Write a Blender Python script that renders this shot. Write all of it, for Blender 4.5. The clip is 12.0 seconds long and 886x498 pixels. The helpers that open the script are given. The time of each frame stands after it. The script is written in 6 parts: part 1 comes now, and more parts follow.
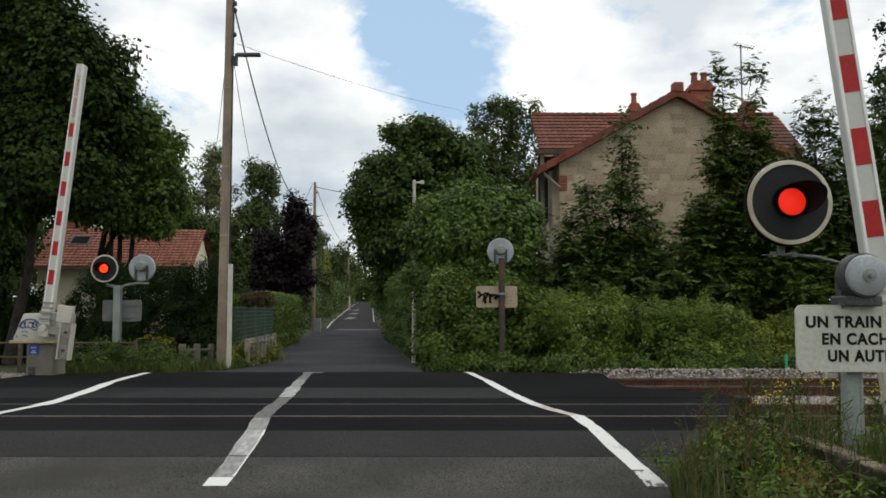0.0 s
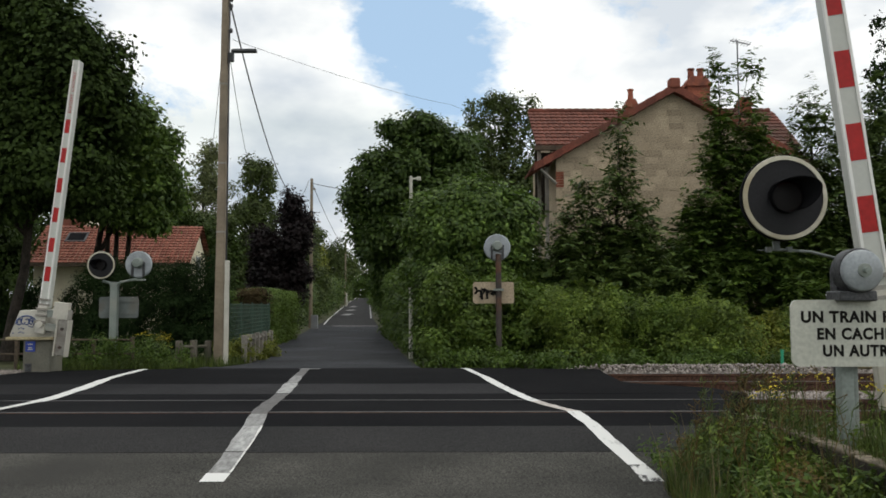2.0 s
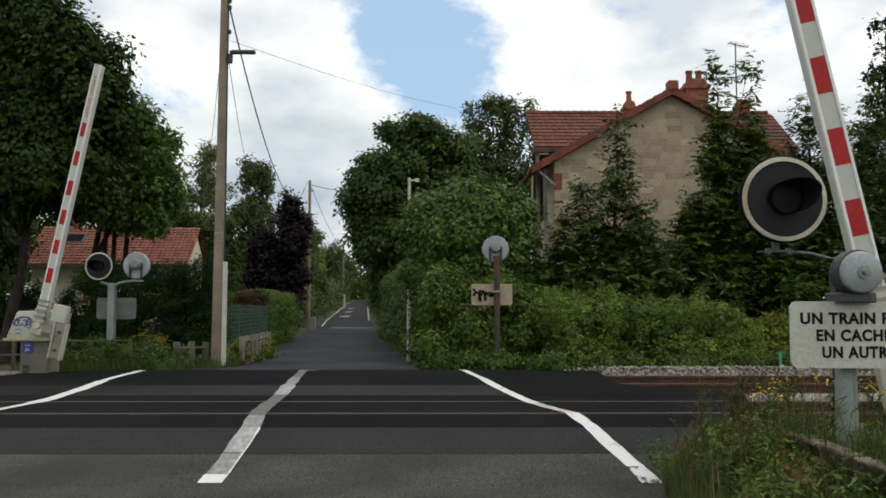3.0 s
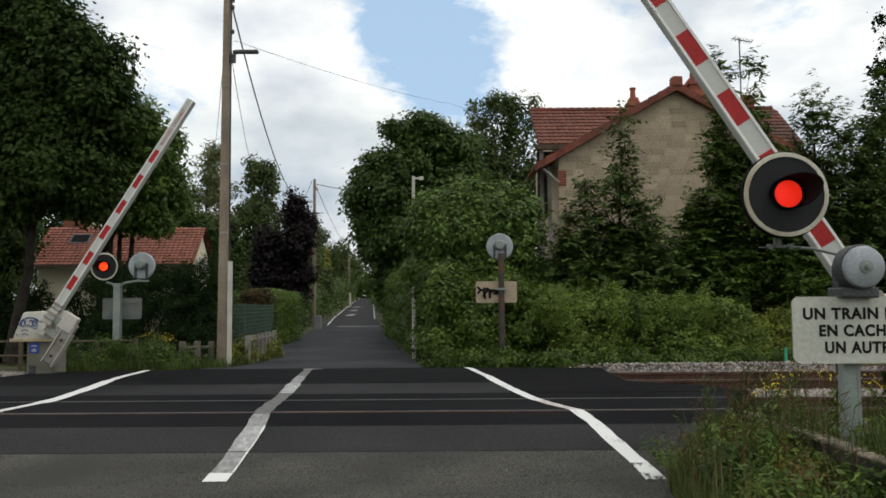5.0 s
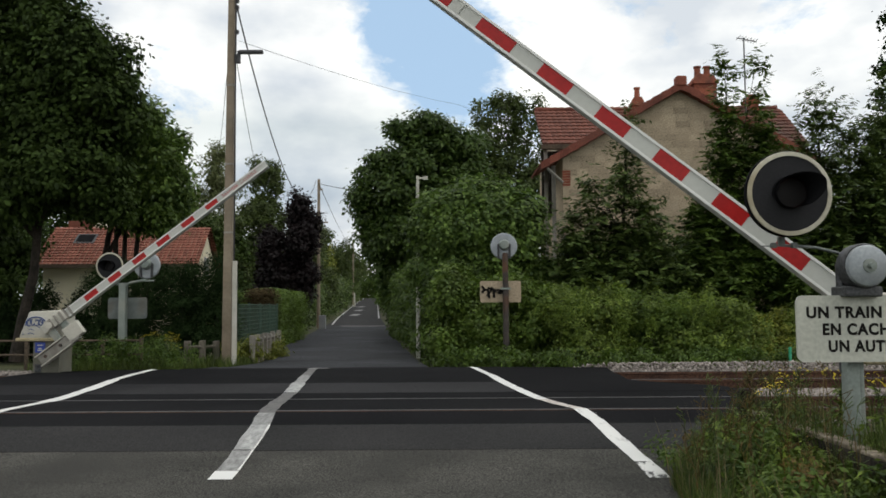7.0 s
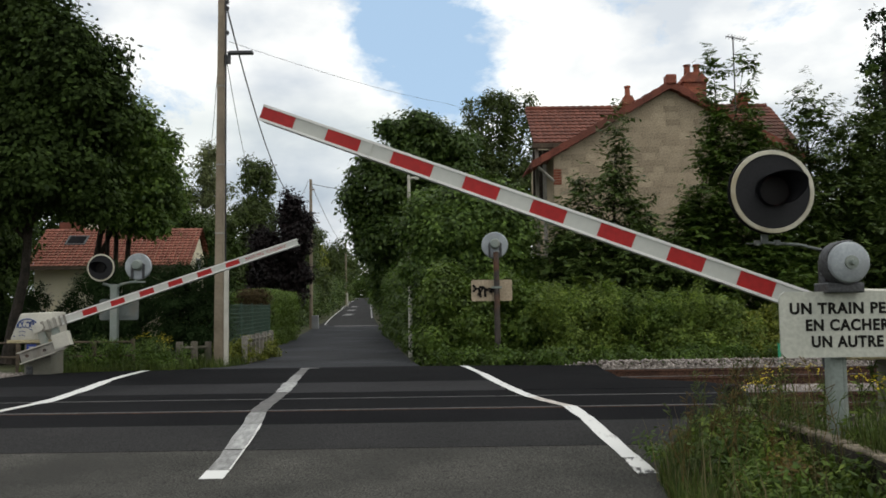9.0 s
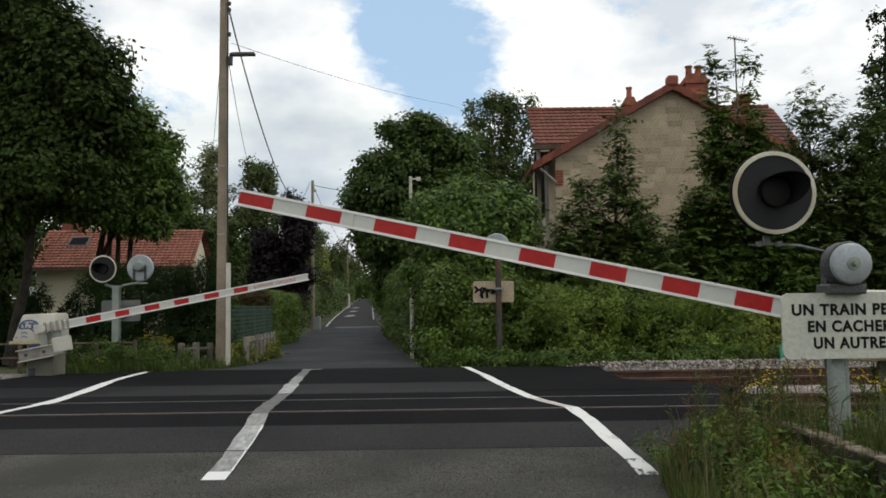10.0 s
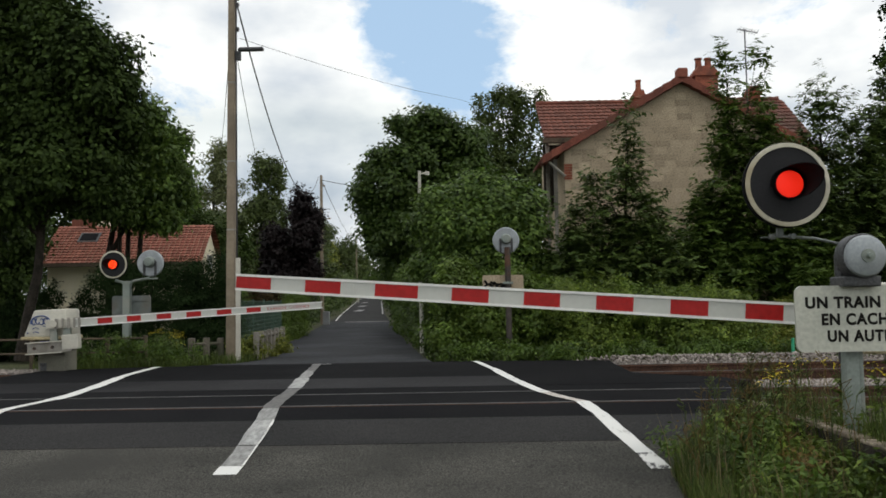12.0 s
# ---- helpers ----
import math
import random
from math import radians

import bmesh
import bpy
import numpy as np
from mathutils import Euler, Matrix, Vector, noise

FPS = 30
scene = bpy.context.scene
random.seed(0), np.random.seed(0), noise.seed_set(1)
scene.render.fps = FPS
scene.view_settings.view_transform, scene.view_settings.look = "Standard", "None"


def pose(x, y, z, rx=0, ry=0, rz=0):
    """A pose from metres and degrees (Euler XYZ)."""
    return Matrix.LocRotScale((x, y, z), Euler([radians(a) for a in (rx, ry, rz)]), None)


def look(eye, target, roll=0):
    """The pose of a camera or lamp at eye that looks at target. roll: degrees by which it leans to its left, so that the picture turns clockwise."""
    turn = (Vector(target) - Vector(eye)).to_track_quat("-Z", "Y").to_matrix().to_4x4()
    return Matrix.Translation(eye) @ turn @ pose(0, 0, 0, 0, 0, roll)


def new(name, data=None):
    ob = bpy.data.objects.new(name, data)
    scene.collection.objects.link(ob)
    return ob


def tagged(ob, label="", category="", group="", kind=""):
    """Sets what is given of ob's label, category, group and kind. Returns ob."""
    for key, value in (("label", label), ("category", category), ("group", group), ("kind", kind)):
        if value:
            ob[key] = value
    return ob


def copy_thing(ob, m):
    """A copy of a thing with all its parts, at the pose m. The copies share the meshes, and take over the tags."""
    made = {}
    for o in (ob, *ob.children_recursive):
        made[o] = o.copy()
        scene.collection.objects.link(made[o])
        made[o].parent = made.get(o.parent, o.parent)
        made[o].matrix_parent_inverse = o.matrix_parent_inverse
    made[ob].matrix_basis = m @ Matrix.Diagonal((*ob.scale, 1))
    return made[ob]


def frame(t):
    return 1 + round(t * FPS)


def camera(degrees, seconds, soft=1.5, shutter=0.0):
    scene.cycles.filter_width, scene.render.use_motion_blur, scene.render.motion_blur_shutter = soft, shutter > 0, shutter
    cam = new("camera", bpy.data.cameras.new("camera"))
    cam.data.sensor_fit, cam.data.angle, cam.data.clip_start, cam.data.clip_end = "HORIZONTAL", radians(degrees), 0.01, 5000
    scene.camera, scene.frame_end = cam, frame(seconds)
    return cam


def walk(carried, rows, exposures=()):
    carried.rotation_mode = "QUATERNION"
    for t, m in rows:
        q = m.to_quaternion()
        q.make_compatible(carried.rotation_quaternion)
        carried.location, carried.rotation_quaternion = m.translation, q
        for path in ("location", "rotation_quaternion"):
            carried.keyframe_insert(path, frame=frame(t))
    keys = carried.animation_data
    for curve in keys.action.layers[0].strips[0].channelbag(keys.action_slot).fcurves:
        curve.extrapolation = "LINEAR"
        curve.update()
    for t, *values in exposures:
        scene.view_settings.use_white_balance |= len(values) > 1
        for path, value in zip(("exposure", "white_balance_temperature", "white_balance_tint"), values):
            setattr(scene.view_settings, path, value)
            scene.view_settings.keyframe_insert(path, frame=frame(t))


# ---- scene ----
cam = camera(56.0, 12.0, 1.7)
PATH = [
    (0, (0.001, 0.003, 1.349), (0.001, 1.998, 1.494), 0.0),
    (0.5, (0.002, 0.005, 1.342), (0.004, 2.0, 1.484), -0.0),
    (1, (-0.002, 0.002, 1.342), (0.005, 1.998, 1.47), 0.0),
    (1.5, (0.006, 0.004, 1.345), (0.014, 2.0, 1.475), -0.0),
    (2, (0.007, -0.003, 1.345), (0.014, 1.992, 1.481), -0.1),
    (2.5, (0.006, 0.006, 1.341), (0.014, 2.001, 1.48), -0.1),
    (3, (-0.001, 0.007, 1.337), (0.011, 2.002, 1.478), 0.0),
    (5, (0.023, -0.004, 1.337), (0.022, 1.991, 1.473), -0.4),
    (5.5, (0.019, -0.006, 1.336), (0.016, 1.99, 1.474), -0.5),
    (6, (0.009, -0.014, 1.335), (0.005, 1.982, 1.47), -0.4),
    (6.5, (0.02, -0.017, 1.334), (0.01, 1.978, 1.466), -0.4),
    (7, (0.022, -0.029, 1.329), (0.011, 1.967, 1.465), -0.4),
    (9, (0.058, -0.083, 1.326), (0.064, 1.913, 1.46), -0.8),
    (9.5, (0.057, -0.087, 1.322), (0.059, 1.908, 1.463), -0.9),
    (10, (0.057, -0.085, 1.326), (0.059, 1.911, 1.463), -0.8),
    (10.5, (0.062, -0.081, 1.329), (0.053, 1.915, 1.467), -0.8),
    (11, (0.051, -0.081, 1.323), (0.036, 1.914, 1.464), -0.8),
    (11.5, (0.053, -0.063, 1.322), (0.033, 1.932, 1.453), -0.9),
    (12, (0.044, -0.063, 1.324), (0.025, 1.933, 1.448), -1.0),
]
walk(cam, [(t, look(eye, target, roll)) for t, eye, target, roll in PATH])

# ---------------------------------------------------------------- light
SUN_DIR = Vector((0.42, -0.34, 1.0)).normalized()
world = bpy.data.worlds.new("sky")
scene.world = world
world.use_nodes = True


def make_sky():
    nt = world.node_tree
    nt.nodes.clear()
    N, L = nt.nodes.new, nt.links.new
    out = N("ShaderNodeOutputWorld")
    sky = N("ShaderNodeTexSky")
    sky.sky_type, sky.sun_disc = "NISHITA", False
    sky.sun_elevation = math.asin(SUN_DIR.z)
    sky.sun_rotation = math.atan2(SUN_DIR.x, SUN_DIR.y)
    blue = N("ShaderNodeBackground")
    blue.inputs[1].default_value = 0.15
    pale = N("ShaderNodeMix")
    pale.data_type = "RGBA"
    pale.inputs[0].default_value = 0.85
    pale.inputs[7].default_value = (3.1, 4.4, 5.9, 1)
    L(sky.outputs[0], pale.inputs[6])
    L(pale.outputs[2], blue.inputs[0])
    co = N("ShaderNodeTexCoord")
    mp = N("ShaderNodeMapping")
    mp.inputs["Location"].default_value = SKY_SHIFT
    mp.inputs["Scale"].default_value = (1.0, 1.0, 1.9)
    L(co.outputs["Generated"], mp.inputs[0])
    big = N("ShaderNodeTexNoise")
    big.inputs["Scale"].default_value, big.inputs["Detail"].default_value = 4.6, 9
    big.inputs["Roughness"].default_value, big.inputs["Distortion"].default_value = 0.60, 0.15
    L(mp.outputs[0], big.inputs["Vector"])
    # clear gaps in the cloud: direction, lean, length and width, depth
    density = big.outputs[0]
    for place, lean, wide, high, depth in (((-0.012, 0.951, 0.308), 48, 0.17, 0.078, 0.28), ((0.385, 0.86, 0.335), 10, 0.075, 0.045, 0.20)):
        gap = N("ShaderNodeVectorMath")
        gap.operation = "SUBTRACT"
        L(co.outputs["Generated"], gap.inputs[0])
        gap.inputs[1].default_value = place
        turn = N("ShaderNodeMapping")
        turn.vector_type = "TEXTURE"
        turn.inputs["Rotation"].default_value = (0, radians(lean), 0)
        turn.inputs["Scale"].default_value = (wide, 1.0, high)
        L(gap.outputs[0], turn.inputs[0])
        far = N("ShaderNodeVectorMath")
        far.operation = "LENGTH"
        L(turn.outputs[0], far.inputs[0])
        open_sky = N("ShaderNodeMapRange")
        open_sky.inputs[1].default_value, open_sky.inputs[2].default_value = 0.0, 1.5
        open_sky.inputs[3].default_value, open_sky.inputs[4].default_value = depth, 0.0
        L(far.outputs["Value"], open_sky.inputs[0])
        less = N("ShaderNodeMath")
        less.operation = "SUBTRACT"
        L(density, less.inputs[0])
        L(open_sky.outputs[0], less.inputs[1])
        density = less.outputs[0]
    cover = N("ShaderNodeValToRGB")
    cover.color_ramp.elements[0].position, cover.color_ramp.elements[1].position = 0.275, 0.375
    L(density, cover.inputs[0])
    fine = N("ShaderNodeTexNoise")
    fine.inputs["Scale"].default_value, fine.inputs["Detail"].default_value = 3.7, 6
    L(mp.outputs[0], fine.inputs["Vector"])
    tone = N("ShaderNodeValToRGB")
    e = tone.color_ramp.elements
    e[0].position, e[0].color = 0.40, (0.64, 0.69, 0.74, 1)
    e[1].position, e[1].color = 0.57, (1.09, 1.085, 1.04, 1)
    L(fine.outputs[0], tone.inputs[0])
    cloud = N("ShaderNodeBackground")
    sep = N("ShaderNodeSeparateXYZ")
    L(co.outputs["Generated"], sep.inputs[0])
    layer = N("ShaderNodeValToRGB")
    e = layer.color_ramp.elements
    e[0].position, e[0].color = 0.0, (0.95, 0.95, 0.93, 1)
    e[1].position, e[1].color = 0.32, (1, 1, 1, 1)
    for pos, col in ((0.10, (0.92, 0.92, 0.92, 1)), (0.13, (0.70, 0.75, 0.79, 1)), (0.165, (0.84, 0.87, 0.89, 1)), (0.21, (0.69, 0.74, 0.77, 1)), (0.26, (0.95, 0.96, 0.97, 1))):
        layer.color_ramp.elements.new(pos).color = col
    L(sep.outputs[2], layer.inputs[0])
    both = N("ShaderNodeMix")
    both.data_type, both.blend_type = "RGBA", "MULTIPLY"
    side = N("ShaderNodeMapRange")
    side.inputs[1].default_value, side.inputs[2].default_value = -0.06, 0.10
    side.inputs[3].default_value, side.inputs[4].default_value = 1.0, 0.25
    L(sep.outputs[0], side.inputs[0])
    L(side.outputs[0], both.inputs[0])
    L(tone.outputs[0], both.inputs[6])
    L(layer.outputs[0], both.inputs[7])
    L(both.outputs[2], cloud.inputs[0])
    cloud.inputs[1].default_value = CLOUD
    mix = N("ShaderNodeMixShader")
    L(cover.outputs[0], mix.inputs[0])
    L(blue.outputs[0], mix.inputs[1])
    L(cloud.outputs[0], mix.inputs[2])
    L(mix.outputs[0], out.inputs[0])


CLOUD = 1.11
SKY_SHIFT = (0.9, 0.2, 0.35)
make_sky()
sun = new("sun", bpy.data.lights.new("sun", "SUN"))
sun.data.energy, sun.data.angle, sun.data.color = 0.8, radians(14), (1.0, 0.95, 0.88)
sun.matrix_world = look(SUN_DIR * 50, (0, 0, 0))


# ---------------------------------------------------------------- materials
def base_mat(name):
    m = bpy.data.materials.new(name)
    m.use_nodes = True
    nt = m.node_tree
    return m, nt, nt.nodes["Principled BSDF"]


def surface(name, c1, c2, scale=6.0, rough=0.8, bump=0.3, grain=60.0, metal=0.0, stain=None, amount=0.25, dist=0.01, island=0.0, obrand=0.0, spec=0.3):
    """Two colours in large patches, a fine grain that also lifts the surface, and optional stains with soft edges."""
    m, nt, p = base_mat(name)
    N, L = nt.nodes.new, nt.links.new
    co = N("ShaderNodeTexCoord")
    n1 = N("ShaderNodeTexNoise")
    n1.inputs["Scale"].default_value, n1.inputs["Detail"].default_value = scale, 6
    L(co.outputs["Object"], n1.inputs["Vector"])
    n2 = N("ShaderNodeTexNoise")
    n2.inputs["Scale"].default_value, n2.inputs["Detail"].default_value = grain, 4
    L(co.outputs["Object"], n2.inputs["Vector"])
    r = N("ShaderNodeValToRGB")
    r.color_ramp.elements[0].position, r.color_ramp.elements[1].position = 0.3, 0.7
    r.color_ramp.elements[0].color, r.color_ramp.elements[1].color = (*c1, 1), (*c2, 1)
    L(n1.outputs[0], r.inputs[0])
    mx = N("ShaderNodeMix")
    mx.data_type, mx.blend_type = "RGBA", "OVERLAY"
    mx.inputs[0].default_value = amount
    L(r.outputs[0], mx.inputs[6])
    gr = N("ShaderNodeValToRGB")
    gr.color_ramp.elements[0].position, gr.color_ramp.elements[1].position = 0.34, 0.66
    L(n2.outputs[0], gr.inputs[0])
    L(gr.outputs[0], mx.inputs[7])
    col = mx.outputs[2]
    if stain:
        n3 = N("ShaderNodeTexNoise")
        n3.inputs["Scale"].default_value, n3.inputs["Detail"].default_value = scale * 0.45, 8
        L(co.outputs["Object"], n3.inputs["Vector"])
        r3 = N("ShaderNodeValToRGB")
        r3.color_ramp.elements[0].position, r3.color_ramp.elements[1].position = 0.5, 0.68
        L(n3.outputs[0], r3.inputs[0])
        m3 = N("ShaderNodeMix")
        m3.data_type = "RGBA"
        m3.inputs[7].default_value = (*stain, 1)
        L(r3.outputs[0], m3.inputs[0])
        L(col, m3.inputs[6])
        col = m3.outputs[2]
    if island or obrand:
        if island:
            g = N("ShaderNodeNewGeometry")
            src = g.outputs["Random Per Island"]
        else:
            g = N("ShaderNodeObjectInfo")
            src = g.outputs["Random"]
        mr = N("ShaderNodeMapRange")
        k = island or obrand
        mr.inputs[3].default_value, mr.inputs[4].default_value = 1 - k, 1 + k
        L(src, mr.inputs[0])
        hv = N("ShaderNodeHueSaturation")
        L(mr.outputs[0], hv.inputs["Value"])
        L(col, hv.inputs["Color"])
        col = hv.outputs[0]
    L(col, p.inputs["Base Color"])
    p.inputs["Roughness"].default_value, p.inputs["Metallic"].default_value = rough, metal
    p.inputs["Specular IOR Level"].default_value = spec
    b = N("ShaderNodeBump")
    b.inputs["Strength"].default_value, b.inputs["Distance"].default_value = bump, dist
    L(n2.outputs[0], b.inputs["Height"])
    L(b.outputs[0], p.inputs["Normal"])
    return m


def leaf_mat(name, c1, c2, rough=0.55, through_light=0.35, gloss=0.3, green=True):
    m, nt, p = base_mat(name)
    N, L = nt.nodes.new, nt.links.new
    g = N("ShaderNodeNewGeometry")
    c1, c2 = ((r_ * 0.95, g_, b_ * 0.80) for r_, g_, b_ in (c1, c2)) if green else (c1, c2)
    mid = [(a + b) * 0.47 for a, b in zip(c1, c2)]
    c1, c2 = ([m_ + (q - m_) * 0.8 for q, m_ in zip(cc, mid)] for cc in (c1, c2))
    r = N("ShaderNodeValToRGB")
    r.color_ramp.elements[0].color, r.color_ramp.elements[1].color = (*c1, 1), (*c2, 1)
    L(g.outputs["Random Per Island"], r.inputs[0])
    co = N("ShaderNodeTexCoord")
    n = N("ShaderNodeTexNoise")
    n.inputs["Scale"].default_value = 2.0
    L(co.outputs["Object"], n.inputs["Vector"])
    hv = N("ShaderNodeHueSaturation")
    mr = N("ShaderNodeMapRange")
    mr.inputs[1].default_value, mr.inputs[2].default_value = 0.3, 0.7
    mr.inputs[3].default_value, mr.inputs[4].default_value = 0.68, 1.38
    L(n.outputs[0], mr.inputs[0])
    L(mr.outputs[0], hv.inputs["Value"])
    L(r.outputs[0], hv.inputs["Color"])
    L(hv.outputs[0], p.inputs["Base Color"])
    p.inputs["Roughness"].default_value = rough
    p.inputs["Specular IOR Level"].default_value = gloss
    t = N("ShaderNodeBsdfTranslucent")
    L(hv.outputs[0], t.inputs[0])
    mx = N("ShaderNodeMixShader")
    mx.inputs[0].default_value = through_light
    L(p.outputs[0], mx.inputs[1])
    L(t.outputs[0], mx.inputs[2])
    L(mx.outputs[0], nt.nodes["Material Output"].inputs[0])
    return m


def plain(name, c, rough=0.5, metal=0.0, glow=0.0):
    m, nt, p = base_mat(name)
    p.inputs["Base Color"].default_value = (*c, 1)
    p.inputs["Roughness"].default_value, p.inputs["Metallic"].default_value = rough, metal
    if glow:
        p.inputs["Emission Color"].default_value = (*c, 1)
        p.inputs["Emission Strength"].default_value = glow
    return m


def painted(name, under, paint, scale, lo, hi, rough=0.7):
    """Road paint, worn through to the asphalt in specks and patches."""
    m, nt, p = base_mat(name)
    N, L = nt.nodes.new, nt.links.new
    co = N("ShaderNodeTexCoord")
    a = N("ShaderNodeTexNoise")
    a.inputs["Scale"].default_value, a.inputs["Detail"].default_value = scale, 10
    a.inputs["Roughness"].default_value = 0.7
    mp = N("ShaderNodeMapping")
    mp.inputs["Scale"].default_value = (1.0, 0.35, 1.0)
    L(co.outputs["Object"], mp.inputs[0])
    L(mp.outputs[0], a.inputs["Vector"])
    r = N("ShaderNodeValToRGB")
    r.color_ramp.elements[0].position, r.color_ramp.elements[1].position = lo, hi
    r.color_ramp.elements[0].color, r.color_ramp.elements[1].color = (*under, 1), (*paint, 1)
    L(a.outputs[0], r.inputs[0])
    L(r.outputs[0], p.inputs["Base Color"])
    p.inputs["Roughness"].default_value = rough
    return m


M = {}
M["asphalt_old"] = surface("asphalt_old", (0.039, 0.0385, 0.034), (0.068, 0.066, 0.058), 1.2, 0.9, 0.7, 80, stain=(0.040, 0.039, 0.035), amount=0.85, dist=0.012, spec=0.15)
M["asphalt_mid"] = surface("asphalt_mid", (0.017, 0.017, 0.017), (0.028, 0.027, 0.027), 0.9, 0.9, 0.4, 70, amount=0.7, dist=0.006, spec=0.15)
M["deck"] = surface("deck", (0.006, 0.006, 0.007), (0.010, 0.010, 0.011), 0.7, 0.95, 0.3, 70, stain=(0.013, 0.013, 0.014), amount=0.5, dist=0.006, spec=0.05)
M["deck_light"] = surface("deck_light", (0.020, 0.020, 0.021), (0.034, 0.034, 0.036), 0.45, 0.9, 0.3, 70, stain=(0.009, 0.009, 0.010), amount=0.5, dist=0.006, spec=0.08)
M["asphalt_far"] = surface("asphalt_far", (0.017, 0.018, 0.0205), (0.046, 0.0485, 0.054), 0.35, 0.85, 0.3, 60, stain=(0.034, 0.035, 0.038), amount=0.75, dist=0.01, spec=0.12)
M["paint"] = painted("paint", (0.12, 0.12, 0.12), (0.66, 0.66, 0.64), 9, 0.30, 0.42)
M["paint_chipped"] = painted("paint_chipped", (0.04, 0.04, 0.04), (0.60, 0.60, 0.58), 14, 0.47, 0.52)
M["paint_worn"] = painted("paint_worn", (0.10, 0.10, 0.098), (0.32, 0.32, 0.31), 22, 0.32, 0.66)
M["paint_rusty"] = painted("paint_rusty", (0.16, 0.11, 0.09), (0.55, 0.51, 0.47), 9, 0.30, 0.55)
M["paint_pale"] = painted("paint_pale", (0.14, 0.14, 0.138), (0.42, 0.42, 0.41), 18, 0.30, 0.62)
M["paint_dirty"] = painted("paint_dirty", (0.045, 0.043, 0.042), (0.15, 0.145, 0.14), 16, 0.3, 0.7)
M["soil"] = surface("soil", (0.030, 0.040, 0.014), (0.070, 0.075, 0.030), 0.5, 0.95, 0.8, 14, stain=(0.055, 0.045, 0.03), dist=0.05)
M["ballast"] = surface("ballast", (0.19, 0.165, 0.145), (0.33, 0.295, 0.27), 20, 0.9, 0.4, 90, island=0.4)
M["ballast_bed"] = surface("ballast_bed", (0.10, 0.085, 0.07), (0.18, 0.16, 0.14), 8, 0.95, 0.8, 25, dist=0.04)
M["rust"] = surface("rust", (0.050, 0.026, 0.018), (0.095, 0.048, 0.030), 3, 0.85, 0.4, 40, amount=0.5)
M["rail_top"] = surface("rail_top", (0.065, 0.065, 0.065), (0.115, 0.112, 0.11), 0.6, 0.6, 0.1, 30, metal=0.0, spec=0.3)
M["white_paint"] = surface("white_paint", (0.40, 0.385, 0.33), (0.54, 0.525, 0.46), 2.5, 0.45, 0.1, 30, stain=(0.50, 0.47, 0.40), amount=0.08)
M["boom_white"] = surface("boom_white", (0.49, 0.50, 0.46), (0.52, 0.525, 0.485), 2.0, 0.4, 0.03, 25, amount=0.03)
# lighter than boom_white: the highlight on the boom's edges is in the colour
M["boom_highlight"] = surface("boom_highlight", (0.70, 0.70, 0.67), (0.78, 0.775, 0.74), 3.0, 0.4, 0.05, 25, amount=0.08)
M["red_film"] = surface("red_film", (0.33, 0.010, 0.010), (0.39, 0.016, 0.014), 2.5, 0.35, 0.05, 25, amount=0.12)
M["sign_white"] = surface("sign_white", (0.43, 0.435, 0.375), (0.47, 0.475, 0.41), 3, 0.4, 0.05, 40, amount=0.1)
M["rim_cream"] = surface("rim_cream", (0.44, 0.42, 0.33), (0.52, 0.495, 0.40), 5, 0.5, 0.05, 40, stain=(0.34, 0.29, 0.19), amount=0.1)
M["ink"] = plain("ink", (0.012, 0.011, 0.010), 0.8)
M["ink"].node_tree.nodes["Principled BSDF"].inputs["Specular IOR Level"].default_value = 0.1
M["black"] = surface("black", (0.006, 0.006, 0.007), (0.010, 0.010, 0.011), 5, 0.8, 0.1, 60, amount=0.12, spec=0.05)
M["board_black"] = surface("board_black", (0.010, 0.010, 0.011), (0.017, 0.017, 0.019), 3, 0.6, 0.1, 60, amount=0.12, spec=0.2)
M["galv"] = surface("galv", (0.165, 0.195, 0.175), (0.25, 0.28, 0.255), 4, 0.55, 0.15, 50, metal=0.15, stain=(0.30, 0.29, 0.25), amount=0.12)
M["galv_dark"] = surface("galv_dark", (0.10, 0.115, 0.11), (0.16, 0.175, 0.165), 4, 0.6, 0.15, 50, stain=(0.12, 0.11, 0.09), amount=0.1)
M["steel"] = surface("steel", (0.25, 0.275, 0.29), (0.35, 0.375, 0.39), 6, 0.45, 0.1, 50, metal=0.2, stain=(0.24, 0.255, 0.26), amount=0.10)
M["dark_steel"] = surface("dark_steel", (0.05, 0.052, 0.055), (0.09, 0.09, 0.092), 6, 0.5, 0.15, 50, metal=0.4, amount=0.4)
M["rusty_post"] = surface("rusty_post", (0.030, 0.028, 0.026), (0.065, 0.052, 0.044), 4, 0.7, 0.3, 40, stain=(0.13, 0.055, 0.025))
M["concrete"] = surface("concrete", (0.20, 0.185, 0.16), (0.30, 0.28, 0.25), 2.0, 0.9, 0.4, 40, stain=(0.14, 0.13, 0.11), dist=0.006)
M["concrete_dark"] = surface("concrete_dark", (0.09, 0.08, 0.065), (0.17, 0.15, 0.12), 3.0, 0.9, 0.5, 35, stain=(0.05, 0.055, 0.03), dist=0.008)
M["pole_wood"] = surface("pole_wood", (0.19, 0.15, 0.105), (0.30, 0.25, 0.185), 1.5, 0.85, 0.3, 14, stain=(0.15, 0.125, 0.095), amount=0.08, dist=0.006)
M["wood_dark"] = surface("wood_dark", (0.055, 0.042, 0.030), (0.11, 0.085, 0.06), 3, 0.9, 0.5, 25, dist=0.006)
M["wood_pale"] = surface("wood_pale", (0.13, 0.105, 0.075), (0.26, 0.22, 0.165), 5, 0.9, 0.6, 22, stain=(0.06, 0.05, 0.035), amount=0.5, dist=0.008)
